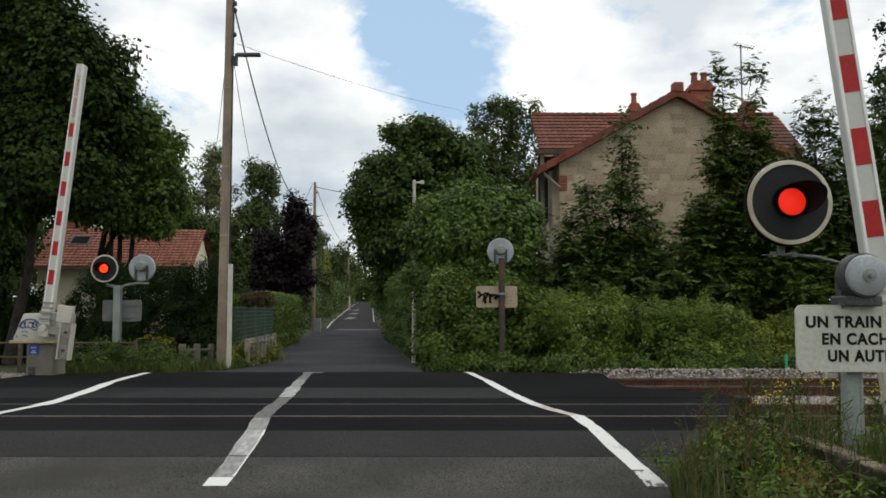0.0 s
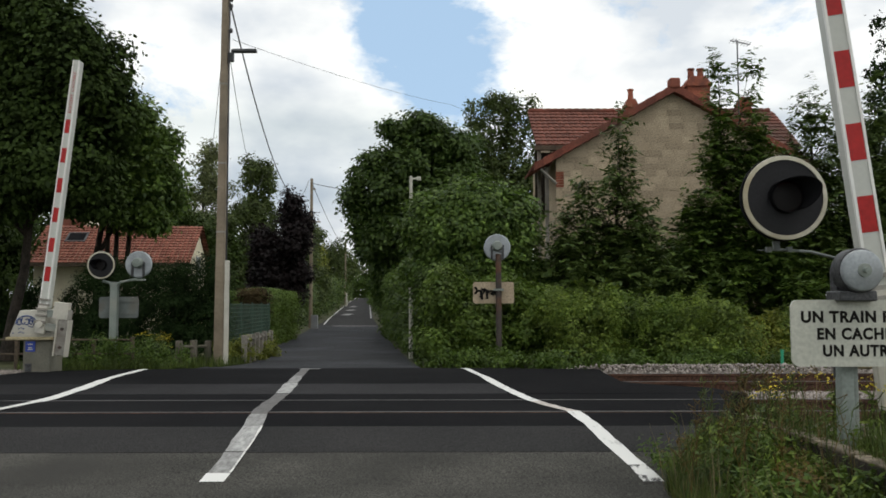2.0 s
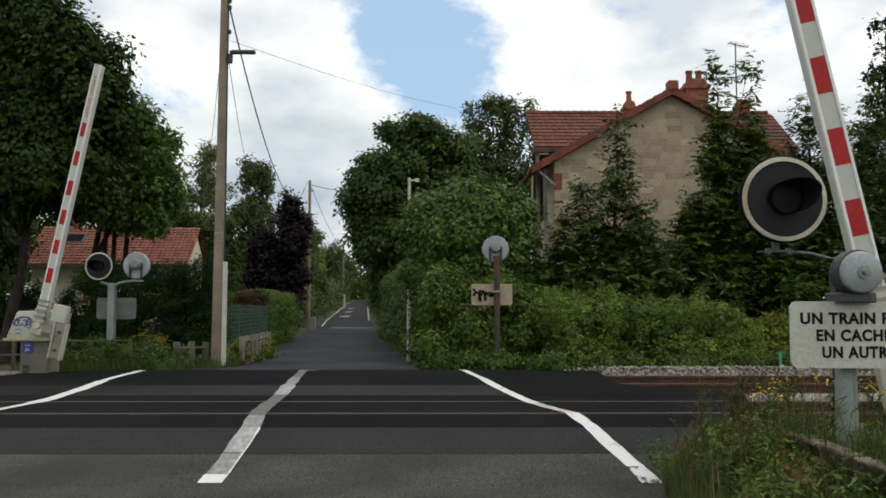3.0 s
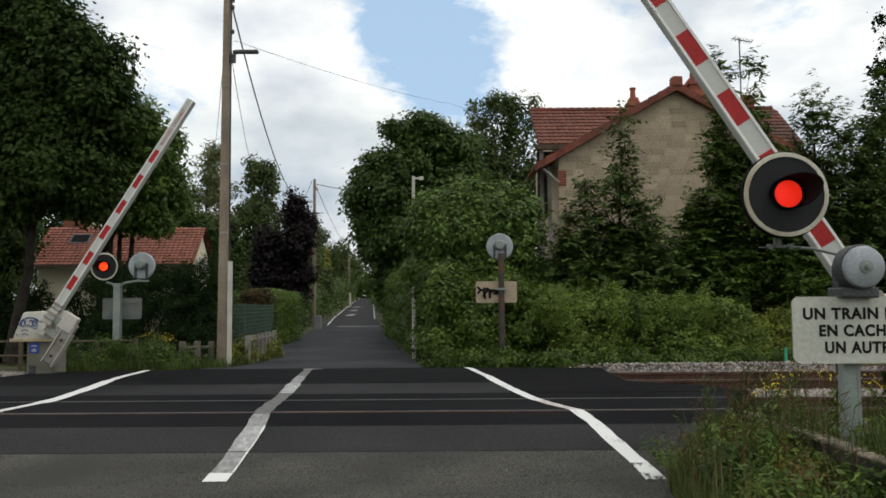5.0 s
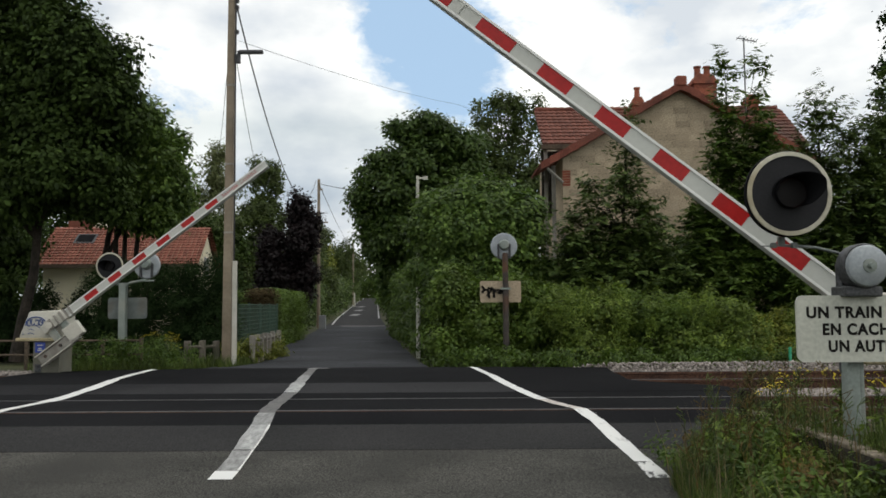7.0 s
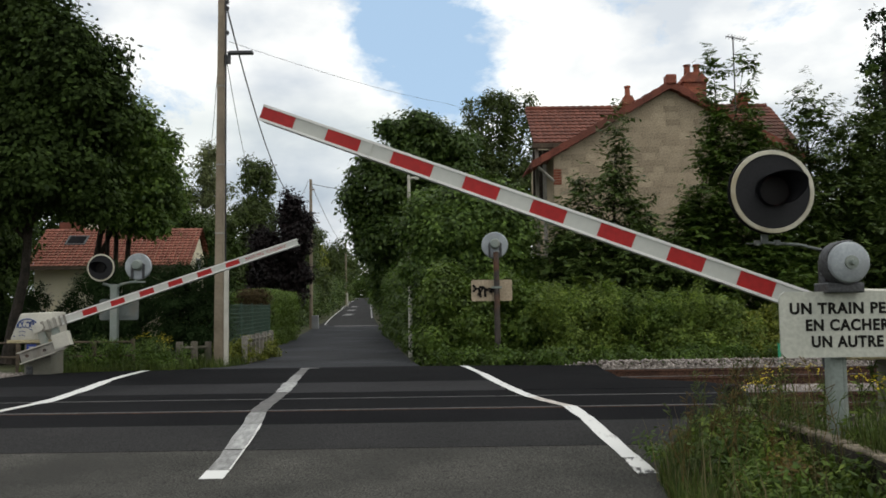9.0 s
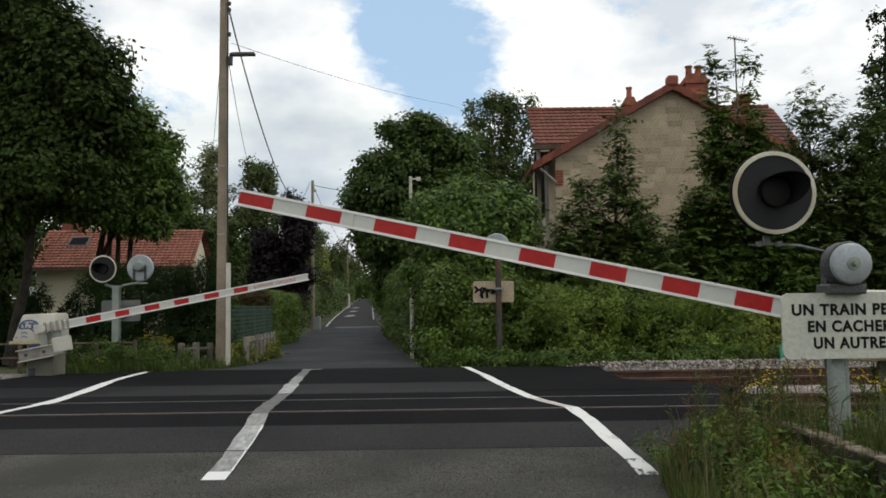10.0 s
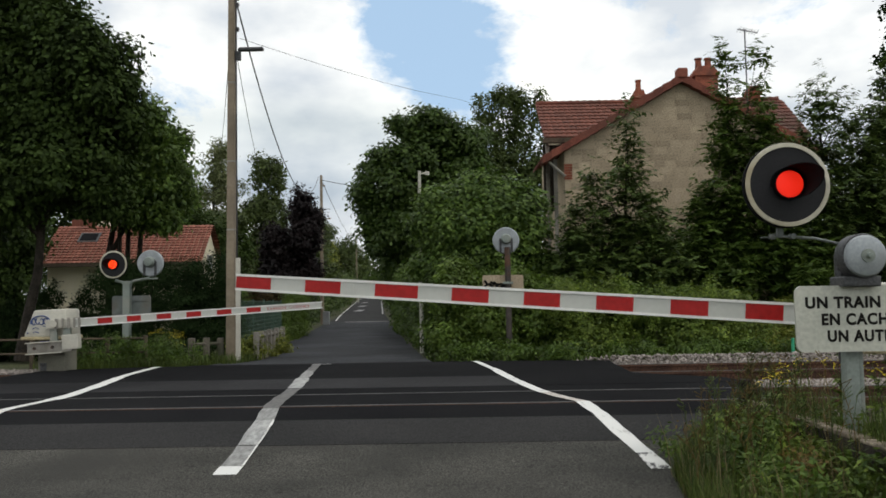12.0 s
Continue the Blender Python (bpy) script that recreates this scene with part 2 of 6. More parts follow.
M["cream_lip"] = surface("cream_lip", (0.34, 0.29, 0.17), (0.44, 0.38, 0.24), 4, 0.6, 0.1, 30, stain=(0.24, 0.19, 0.10), amount=0.3)
# stained pedestal paint, with the shade below the housing darkened into it
M["cabinet_shade_grey"] = surface("cabinet_shade_grey", (0.115, 0.11, 0.085), (0.19, 0.185, 0.15), 2.5, 0.7, 0.1, 40, stain=(0.15, 0.14, 0.10), amount=0.12)
M["dry_weed"] = leaf_mat("dry_weed", (0.05, 0.034, 0.008), (0.17, 0.115, 0.028), green=False)
M["bark"] = surface("bark", (0.018, 0.015, 0.012), (0.045, 0.036, 0.028), 4, 0.95, 0.8, 18, dist=0.03)
M["bark_moss"] = surface("bark_moss", (0.035, 0.034, 0.022), (0.08, 0.075, 0.045), 4, 0.95, 0.8, 18, dist=0.03)
M["stone"] = surface("stone", (0.30, 0.24, 0.165), (0.42, 0.345, 0.245), 2.2, 0.9, 0.5, 25, stain=(0.26, 0.205, 0.14), amount=0.3, dist=0.01, obrand=0.22)
M["mortar"] = surface("mortar", (0.32, 0.255, 0.175), (0.41, 0.335, 0.24), 1.4, 0.95, 0.5, 30, stain=(0.27, 0.215, 0.15), dist=0.01)
M["render_wall"] = surface("render_wall", (0.70, 0.64, 0.47), (0.78, 0.72, 0.55), 1.2, 0.9, 0.2, 30, amount=0.2)
M["brick"] = surface("brick", (0.20, 0.065, 0.040), (0.30, 0.10, 0.06), 6, 0.9, 0.4, 30, stain=(0.14, 0.055, 0.04), obrand=0.2)
M["tile_dark"] = surface("tile_dark", (0.125, 0.038, 0.026), (0.19, 0.060, 0.038), 0.8, 0.8, 0.3, 25, stain=(0.09, 0.042, 0.03), island=0.22)
M["tile_light"] = surface("tile_light", (0.155, 0.060, 0.042), (0.26, 0.098, 0.066), 0.8, 0.85, 0.3, 25, stain=(0.17, 0.07, 0.048), island=0.25)
M["tile_dark_each"] = surface("tile_dark_each", (0.125, 0.038, 0.026), (0.19, 0.060, 0.038), 0.8, 0.8, 0.3, 25, stain=(0.09, 0.042, 0.03), obrand=0.22)
M["tile_light_each"] = surface("tile_light_each", (0.155, 0.060, 0.042), (0.26, 0.098, 0.066), 0.8, 0.85, 0.3, 25, stain=(0.17, 0.07, 0.048), obrand=0.25)
M["zinc"] = surface("zinc", (0.22, 0.23, 0.24), (0.32, 0.33, 0.34), 2, 0.5, 0.1, 30, metal=0.3)
M["wire"] = plain("wire", (0.02, 0.02, 0.022), 0.7)
M["blue_plate"] = plain("blue_plate", (0.02, 0.05, 0.30), 0.4)
M["graffiti"] = plain("graffiti", (0.025, 0.06, 0.20), 0.6)
M["green_wire"] = plain("green_wire", (0.045, 0.085, 0.06), 0.6)
M["yellow"] = leaf_mat("yellow", (0.55, 0.44, 0.012), (0.80, 0.66, 0.04), 0.6, 0.2, green=False)
M["glass"] = plain("glass", (0.02, 0.025, 0.03), 0.15)
M["dirty_steel"] = surface("dirty_steel", (0.20, 0.19, 0.165), (0.33, 0.315, 0.28), 5, 0.6, 0.2, 40, stain=(0.13, 0.11, 0.09), amount=0.08)
M["lamp_red"] = plain("lamp_red", (0.80, 0.010, 0.004), 0.6, 0.0, 0.32)
M["lamp_core"] = plain("lamp_core", (1.0, 0.06, 0.02), 0.6, 0.0, 0.85)
M["lamp_far"] = plain("lamp_far", (1.0, 0.16, 0.02), 0.6, 0.0, 1.7)
M["lens_back"] = plain("lens_back", (0.006, 0.005, 0.005), 0.95)
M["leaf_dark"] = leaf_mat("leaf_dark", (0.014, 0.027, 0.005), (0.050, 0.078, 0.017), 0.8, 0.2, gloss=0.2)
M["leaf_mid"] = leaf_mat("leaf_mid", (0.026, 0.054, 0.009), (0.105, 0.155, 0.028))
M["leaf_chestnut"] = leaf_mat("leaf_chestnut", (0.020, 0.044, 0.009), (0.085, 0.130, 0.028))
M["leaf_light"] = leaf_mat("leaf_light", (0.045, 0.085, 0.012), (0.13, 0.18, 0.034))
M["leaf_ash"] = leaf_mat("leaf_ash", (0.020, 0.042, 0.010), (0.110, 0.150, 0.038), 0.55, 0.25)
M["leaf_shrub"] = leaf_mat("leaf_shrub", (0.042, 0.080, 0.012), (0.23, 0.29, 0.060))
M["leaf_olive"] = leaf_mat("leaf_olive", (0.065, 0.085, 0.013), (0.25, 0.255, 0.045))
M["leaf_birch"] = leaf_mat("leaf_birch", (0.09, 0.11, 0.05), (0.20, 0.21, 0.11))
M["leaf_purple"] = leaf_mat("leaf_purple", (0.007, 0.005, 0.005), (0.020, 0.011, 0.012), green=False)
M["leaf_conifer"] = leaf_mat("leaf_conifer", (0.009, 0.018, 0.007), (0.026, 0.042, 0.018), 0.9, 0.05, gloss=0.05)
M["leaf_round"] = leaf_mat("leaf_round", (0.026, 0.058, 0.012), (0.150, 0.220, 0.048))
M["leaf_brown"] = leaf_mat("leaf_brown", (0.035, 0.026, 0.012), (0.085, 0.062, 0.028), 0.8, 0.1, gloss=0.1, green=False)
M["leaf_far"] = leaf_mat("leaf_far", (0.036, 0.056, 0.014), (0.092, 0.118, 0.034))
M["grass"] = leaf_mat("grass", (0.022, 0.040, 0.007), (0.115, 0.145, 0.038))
M["straw"] = leaf_mat("straw", (0.10, 0.075, 0.035), (0.22, 0.18, 0.09), green=False)


# ---------------------------------------------------------------- mesh helpers
def box(bm, x0, x1, y0, y1, z0, z1, m=None, bevel=0.0):
    vs = [bm.verts.new((x, y, z)) for z in (z0, z1) for y in (y0, y1) for x in (x0, x1)]
    fs = [bm.faces.new([vs[i] for i in q]) for q in ((0, 2, 3, 1), (4, 5, 7, 6), (0, 1, 5, 4), (2, 6, 7, 3), (0, 4, 6, 2), (1, 3, 7, 5))]
    if bevel:
        es = list({e for f in fs for e in f.edges})
        r = bmesh.ops.bevel(bm, geom=es, offset=bevel, segments=2, affect="EDGES", profile=0.5)
        vs = list({v for v in r["verts"]} | {v for v in vs if v.is_valid})
    if m:
        bmesh.ops.transform(bm, matrix=m, verts=vs)
    return vs


def tube(bm, pts, radii, seg=8, caps=True):
    """A tapered round bar through the points."""
    pts = [Vector(p) for p in pts]
    if not hasattr(radii, "__len__"):
        radii = [radii] * len(pts)
    rings = []
    for i, p in enumerate(pts):
        d = (pts[min(i + 1, len(pts) - 1)] - pts[max(i - 1, 0)]).normalized()
        a = d.orthogonal().normalized() if abs(d.z) > 0.9 else d.cross(Vector((0, 0, 1))).normalized()
        if abs(d.z) > 0.9:
            a = (Vector((1, 0, 0)) - d * d.x).normalized()
        b = d.cross(a)
        rings.append([bm.verts.new(p + (a * math.cos(k * math.tau / seg) + b * math.sin(k * math.tau / seg)) * radii[i]) for k in range(seg)])
    for r0, r1 in zip(rings, rings[1:]):
        for k in range(seg):
            bm.faces.new((r0[k], r0[(k + 1) % seg], r1[(k + 1) % seg], r1[k]))
    if caps:
        bm.faces.new(rings[0][::-1])
        bm.faces.new(rings[-1])


def ring_solid(bm, profile, centre, axis="Y", seg=48):
    """Turns a profile of (radius, depth) about an axis through the centre."""
    c = Vector(centre)
    rings = []
    for r, h in profile:
        ring = []
        for k in range(seg):
            a = k * math.tau / seg
            u, v = r * math.cos(a), r * math.sin(a)
            ring.append(bm.verts.new(c + (Vector((u, h, v)) if axis == "Y" else Vector((u, v, h)))))
        rings.append(ring)
    for r0, r1 in zip(rings, rings[1:]):
        for k in range(seg):
            bm.faces.new((r0[k], r0[(k + 1) % seg], r1[(k + 1) % seg], r1[k]))
    if profile[0] == profile[-1]:
        bmesh.ops.remove_doubles(bm, verts=rings[0] + rings[-1], dist=1e-5)
        return
    bm.faces.new(rings[0][::-1])
    bm.faces.new(rings[-1])


def mesh_of(name, bm, material, smooth=False):
    bmesh.ops.recalc_face_normals(bm, faces=bm.faces[:])
    me = bpy.data.meshes.new(name)
    bm.to_mesh(me)
    bm.free()
    me.materials.append(material)
    if smooth:
        me.shade_smooth()
        me.set_sharp_from_angle(angle=radians(35))
    return me


def part(name, bm, material, parent, label="", smooth=False, kind=""):
    ob = new(name, mesh_of(name, bm, material, smooth))
    ob.parent = parent
    return tagged(ob, label, kind=kind)


def thing(name, m, label, category, group="", kind=""):
    ob = new(name)
    ob.empty_display_size = 0.2
    ob.matrix_world = m
    return tagged(ob, label, category, group, kind)


def solo(name, bm, material, label, category, kind="", smooth=False, group=""):
    return tagged(new(name, mesh_of(name, bm, material, smooth)), label, category, group, kind)


def raw_mesh(name, verts, quads, material):
    """A mesh from arrays of corners and of three- or four-cornered faces."""
    me = bpy.data.meshes.new(name)
    k = quads.shape[1]
    me.vertices.add(len(verts))
    me.vertices.foreach_set("co", np.ascontiguousarray(verts, dtype=np.float32).ravel())
    me.loops.add(quads.size)
    me.loops.foreach_set("vertex_index", np.ascontiguousarray(quads, dtype=np.int32).ravel())
    me.polygons.add(len(quads))
    me.polygons.foreach_set("loop_start", np.arange(0, quads.size, k, dtype=np.int32))
    me.update(calc_edges=True)
    me.materials.append(material)
    return me


def unit(a):
    return a / np.maximum(np.linalg.norm(a, axis=-1, keepdims=True), 1e-9)


def leaf_arrays(pos, nrm, axis, length, width):
    """Folded pointed leaves, two triangles each, at pos."""
    n = len(pos)
    side = unit(np.cross(nrm, axis))
    ax = unit(np.cross(side, nrm))
    L, W = length[:, None], width[:, None]
    v = np.empty((n, 4, 3))
    v[:, 0] = pos
    v[:, 1] = pos + ax * L * 0.45 + side * W * 0.5 - nrm * W * 0.15
    v[:, 2] = pos + ax * L - nrm * L * 0.12
    v[:, 3] = pos + ax * L * 0.45 - side * W * 0.5 - nrm * W * 0.15
    i = np.arange(n)[:, None] * 4
    return v.reshape(-1, 3), np.concatenate((i + [[0, 1, 2]], i + [[0, 2, 3]]))


def crown_arrays(lobes, count, size, seed, inner=0.5, clump=12, spread=1.7, slim=0.62, up=0.6, lump=1.0, compound=False, flat=None):
    """Leaves in small sprays over and inside a set of lobes (x, y, z, rx, ry, rz)."""
    rng = np.random.default_rng(seed)
    parts = []
    for l in lobes:
        parts.append((*l[:3], *((1 - 0.16 * lump) * q for q in l[3:]), 1 - 0.62 * lump))
        n = int(lump * (5 + 6 * min(1.0, max(l[3:]) / 2)))
        for _ in range(n):
            d = unit(rng.normal(size=3) + np.array([0, -0.25, 0.25]))
            k = rng.uniform(0.22, 0.46)
            q = rng.uniform(0.76, 0.98)
            parts.append((*(np.array(l[:3]) + d * np.array(l[3:]) * q), *(k * e for e in l[3:]), 0.9))
    parts = np.array(parts)
    lobes = parts[:, :6]
    w = parts[:, 6] * (lobes[:, 3] * lobes[:, 4] * lobes[:, 5]) ** 0.72
    nc = max(int(count / clump), 1)
    pick = rng.choice(len(lobes), nc, p=w / w.sum())
    d = unit(rng.normal(size=(nc, 3)))
    rad = inner + (1.06 - inner) * rng.random(nc) ** 0.6
    bumps = 1 + 0.08 * np.sin(d[:, 0] * 7 + pick) * np.sin(d[:, 2] * 6 + 2 * pick) + 0.06 * rng.normal(size=nc)
    c = lobes[pick, :3] + d * lobes[pick, 3:] * (rad * bumps)[:, None]
    idx = np.repeat(np.arange(nc), clump)
    n = len(idx)
    pos = c[idx] + rng.normal(size=(n, 3)) * size * spread * np.array([0.6, 0.6, 0.4])
    out = unit(d[idx] * 0.9 + np.array([0, 0, up]) + rng.normal(size=(n, 3)) * 0.40)
    ax = unit(d[idx] + rng.normal(size=(n, 3)) * 0.9 + np.array([0, 0, -0.35]))
    s = size * (0.65 + 0.7 * rng.random(n))
    if compound:
        # leaflets in pairs along a drooping stalk
        stalk = unit(d + rng.normal(size=(nc, 3)) * 0.7 + np.array([0, 0, 0.30]))[idx]
        j = np.tile(np.arange(clump), nc)
        side = unit(np.cross(stalk, np.array([0, 0, 1.0]))) * np.where(j % 2, 1, -1)[:, None]
        run = (j // 2 + 0.3) / (clump / 2)
        pos = c[idx] + stalk * (run * size * 2.6)[:, None] + np.array([0, 0, -1.0]) * (run ** 2 * size * 0.5)[:, None]
        ax = unit(side + stalk * 0.55 + rng.normal(size=(n, 3)) * 0.15 + np.array([0, 0, -0.25]))
        out = unit(np.array([0, 0, 1.0]) + d[idx] * 0.35 + rng.normal(size=(n, 3)) * 0.25)
    if flat is not None:
        over = pos[:, 2] > flat
        pos[over, 2] = flat - 0.5 * size * rng.random(over.sum())
    return leaf_arrays(pos, out, ax, s, s * slim)


def crown(name, parent, lobes, count, size, material, seed, label="", kind="", **kw):
    v, f = crown_arrays(lobes, int(count * 1.38), size * 0.82, seed, **kw)
    ob = new(name, raw_mesh(name, v, f, material))
    if parent:
        ob.parent = parent
        ob.matrix_parent_inverse = parent.matrix_world.inverted()
    return tagged(ob, label, kind=kind)


def limbs(bm, base, top, r, lobes, seed):
    """A tapered, slightly crooked trunk with a limb into each lobe."""
    rng = random.Random(seed)
    b, t = Vector(base), Vector(top)
    pts = []
    for i in range(6):
        k = i / 5
        p = b.lerp(t, k)
        if 0 < i < 5:
            p += Vector((rng.uniform(-1, 1), rng.uniform(-1, 1), 0)) * r * 0.7
        pts.append(p)
    tube(bm, pts, [r * (1.25 if i == 0 else 1 - 0.12 * i) for i in range(6)], 10)
    if len(lobes) > 40:
        lobes, r = lobes[::4], r * 0.5
    for lx, ly, lz, rx, ry, rz in lobes:
        s = b.lerp(t, rng.uniform(0.55, 0.98))
        e = Vector((lx, ly, lz))
        mid = s.lerp(e, 0.5) + Vector((0, 0, 0.12 * (e - s).length))
        tube(bm, [s, mid, e], [r * 0.45, r * 0.3, r * 0.1], 6)


def tree(name, base, top, r, lobes, count, size, leaf, bark, seed, label, category="tree", group="", **kw):
    root = thing(name, Matrix.Translation(base), label, category, group)
    root_inv = Matrix.Translation(-Vector(base))
    bm = bmesh.new()
    limbs(bm, base, top, r, lobes, seed)
    bm.transform(root_inv)
    part("trunk", bm, bark, root, smooth=True)
    crown("crown", root, lobes, count, size, leaf, seed, **kw)
    return root


# ---------------------------------------------------------------- ground
PROFILE_Y = np.array([-60, 0, 5, 6.4, 7.5, 8.1, 8.85, 10.28, 12, 13.5, 15.3, 16.2, 20, 25, 42, 83, 150, 221, 260, 2500])
PROFILE_Z = np.array([-0.2, -0.05, -0.02, 0.02, 0.13, 0.190, 0.233, 0.195, 0.19, 0.20, 0.19, 0.15, 0.0, -0.1, -0.15, 0.11, 1.65, 3.45, 3.7, 3.7])


def level(y):
    return float(np.interp(y, PROFILE_Y, PROFILE_Z))


def smooth(a, b, x):
    t = min(max((x - a) / (b - a), 0), 1)
    return t * t * (3 - 2 * t)


def ground_z(x, y):
    z = level(y) - 0.07
    z -= 0.14 * smooth(7.6, 8.0, y) * (1 - smooth(15.0, 15.6, y)) * max(smooth(2.4, 3.0, x), 1 - smooth(-8.2, -7.4, x))
    z += 0.40 * smooth(2.35, 2.75, x) * smooth(2.0, 3.5, y) * (1 - smooth(6.6, 7.5, y))
    return z + 0.02 * noise.noise((x * 0.7, y * 0.7, 0))


def build_ground():
    xs = sorted({*np.arange(-14, 14.01, 0.35), *np.arange(-60, 60.1, 4.0), *np.arange(-600, 600.1, 60), -2000, 2000})
    ys = sorted({*np.arange(-4, 26.01, 0.35), *np.arange(-60, 260.1, 6.0), *np.arange(-600, 900.1, 100), -1500, 2500})
    v = np.array([(x, y, ground_z(x, y)) for y in ys for x in xs])
    nx = len(xs)
    q = np.array([(j * nx + i, j * nx + i + 1, (j + 1) * nx + i + 1, (j + 1) * nx + i) for j in range(len(ys) - 1) for i in range(nx - 1)])
    tagged(new("ground", raw_mesh("ground", v, q, M["soil"])), "rough grassy earth beside the road", "ground", kind="structure")


build_ground()


def strip(name, y0, y1, left, right, material, label, dz=0.0, step=0.3, thick=0.12):
    """A paved strip across the road from y0 to y1 between two edges given as functions of y."""
    n = max(2, int((y1 - y0) / step) + 1)
    bm = bmesh.new()
    rows = []
    for i in range(n):
        y = y0 + (y1 - y0) * i / (n - 1)
        l, r, z = left(y), right(y), level(y) + dz
        row = [bm.verts.new((l + (r - l) * k / 6, y, z)) for k in range(7)]
        row = [bm.verts.new((l - 0.02, y, z - thick))] + row + [bm.verts.new((r + 0.02, y, z - thick))]
        rows.append(row)
    for a, b in zip(rows, rows[1:]):
        for k in range(8):
            bm.faces.new((a[k], a[k + 1], b[k + 1], b[k]))
    for row in (rows[0][::-1], rows[-1]):
        bm.faces.new(row)
    return solo(name, bm, material, label, "road", "structure")


RIGHT_Y = [-60, 5, 6.1, 7, 8, 9, 10.9, 11.7, 12.4, 12.75, 14.2, 15.3, 16.2, 18]
RIGHT_X = [1.5, 1.6, 1.75, 2.2, 2.9, 3.5, 3.95, 3.85, 2.95, 2.75, 2.80, 2.90, 0.1, -0.35]


def right_edge(y):
    return float(np.interp(y, RIGHT_Y, RIGHT_X))


def left_edge(y):
    return float(np.interp(y, [-60, 6, 8, 15, 15.3, 16.2, 18], [-7.5, -8.6, -7.9, -7.3, -6.4, -4.9, -4.85]))


ROAD_Y = [15, 16, 25, 42, 83, 150, 221, 300]
ROAD_C = [-2.4, -2.5, -3.25, -4.95, -8.8, -14.6, -20.2, -26]


def road_c(y):
    return float(np.interp(y, ROAD_Y, ROAD_C))


strip("road_near", -60, 7.20, left_edge, right_edge, M["asphalt_old"], "coarse worn grey asphalt before the crossing")
strip("road_patch", 7.20, 8.09, left_edge, right_edge, M["asphalt_mid"], "smooth darker asphalt strip before the rails", 0.004)
strip("crossing_deck_1", 8.09, 11.02, left_edge, right_edge, M["deck"], "black asphalt crossing deck over the tracks")
strip("crossing_deck_2", 11.03, 12.45, left_edge, lambda y: 0.90, M["deck_light"], "grey worn crossing deck between the tracks", 0.003)
strip("crossing_deck_4", 11.03, 12.45, lambda y: 0.94, right_edge, M["deck"], "black asphalt crossing deck between the tracks", 0.003)
strip("crossing_deck_3", 12.46, 16.2, left_edge, right_edge, M["deck"], "black asphalt crossing deck over the tracks")
strip("road_far", 16.2, 59, lambda y: road_c(y) - 2.2, lambda y: road_c(y) + 2.15, M["asphalt_far"], "pale blue-grey asphalt lane beyond the crossing", 0.0, 2.0)
strip("road_upper", 59, 240, lambda y: road_c(y) - 2.2, lambda y: road_c(y) + 2.15, M["asphalt_mid"], "darker asphalt lane climbing away", 0.0, 2.0)


def marking(name, pts, width, material, label, dz=0.008):
    """A painted line along (x, y) points, following the road's rise."""
    bm = bmesh.new()
    rows = []
    fine = []
    for (x0, y0), (x1, y1) in zip(pts, pts[1:]):
        n = max(1, int(abs(y1 - y0) / 0.15))
        fine += [(x0 + (x1 - x0) * k / n, y0 + (y1 - y0) * k / n) for k in range(n)]
    fine.append(pts[-1])
    rng = random.Random(name + str(pts[0]))
    for x, y in fine:
        w = width * (1 + rng.uniform(-0.08, 0.08))
        rows.append([bm.verts.new((x + s * w / 2 + rng.uniform(-0.006, 0.006), y, level(y) + dz)) for s in (-1, 1)])
    for a, b in zip(rows, rows[1:]):
        bm.faces.new((a[0], a[1], b[1], b[0]))
    return solo(name, bm, material, label, "road marking", "structure")


marking("edge_line_1", [(1.61, 6.36), (1.59, 6.80)], 0.15, M["paint_chipped"], "chipped white edge line")
marking("edge_line_1", [(1.59, 6.80), (1.51, 7.6), (1.47, 8.2), (1.40, 8.85)], 0.145, M["paint"], "white painted edge line")
marking("edge_line_1", [(1.40, 8.85), (1.27, 9.35), (1.14, 10.05)], 0.13, M["paint_rusty"], "thin rust-tinted edge line over the rails")
marking("edge_line_1", [(1.14, 10.05), (1.02, 10.9), (0.93, 11.6), (0.80, 12.7), (0.72, 13.5)], 0.145, M["paint"], "white painted edge line")
marking("edge_line_1", [(0.72, 13.5), (0.60, 14.4), (0.44, 15.8)], 0.11, M["paint"], "thin white painted edge line")
marking("centre_line_1", [(-1.72, 6.38), (-1.72, 6.60)], 0.17, M["paint"], "white end of the worn centre line")
marking("centre_line_1", [(-1.72, 6.60), (-1.74, 7.19)], 0.17, M["paint_worn"], "worn grey centre line")
marking("centre_line_1", [(-1.74, 7.20), (-1.79, 8.08)], 0.18, M["paint_pale"], "worn pale centre line", 0.012)
marking("centre_line_1", [(-1.79, 8.09), (-1.86, 8.62), (-1.87, 8.72)], 0.18, M["paint_worn"], "worn grey centre line")
marking("centre_line_1", [(-1.87, 8.72), (-1.99, 9.9), (-2.06, 11.0)], 0.18, M["paint_dirty"], "dirty faded centre line over the rails")
marking("centre_line_1", [(-2.06, 11.03), (-2.20, 12.45)], 0.20, M["paint_pale"], "pale worn centre line", 0.012)
marking("centre_line_1", [(-2.20, 12.46), (-2.32, 13.8)], 0.17, M["paint_worn"], "worn centre line")
marking("centre_line_1", [(-2.32, 13.8), (-2.46, 15.4)], 0.15, M["paint_dirty"], "faded centre line")
marking("centre_line_1", [(-2.40, 15.4), (-2.40, 15.7)], 0.36, M["paint_worn"], "short pale end of the centre line")
marking("edge_line_2", [(-4.65, 7.9), (-4.80, 9.1), (-4.84, 10.1)], 0.12, M["paint"], "white painted edge line")
marking("edge_line_2", [(-4.84, 10.1), (-4.87, 10.7), (-5.05, 12.0), (-5.22, 13.1)], 0.18, M["paint"], "white painted edge line")
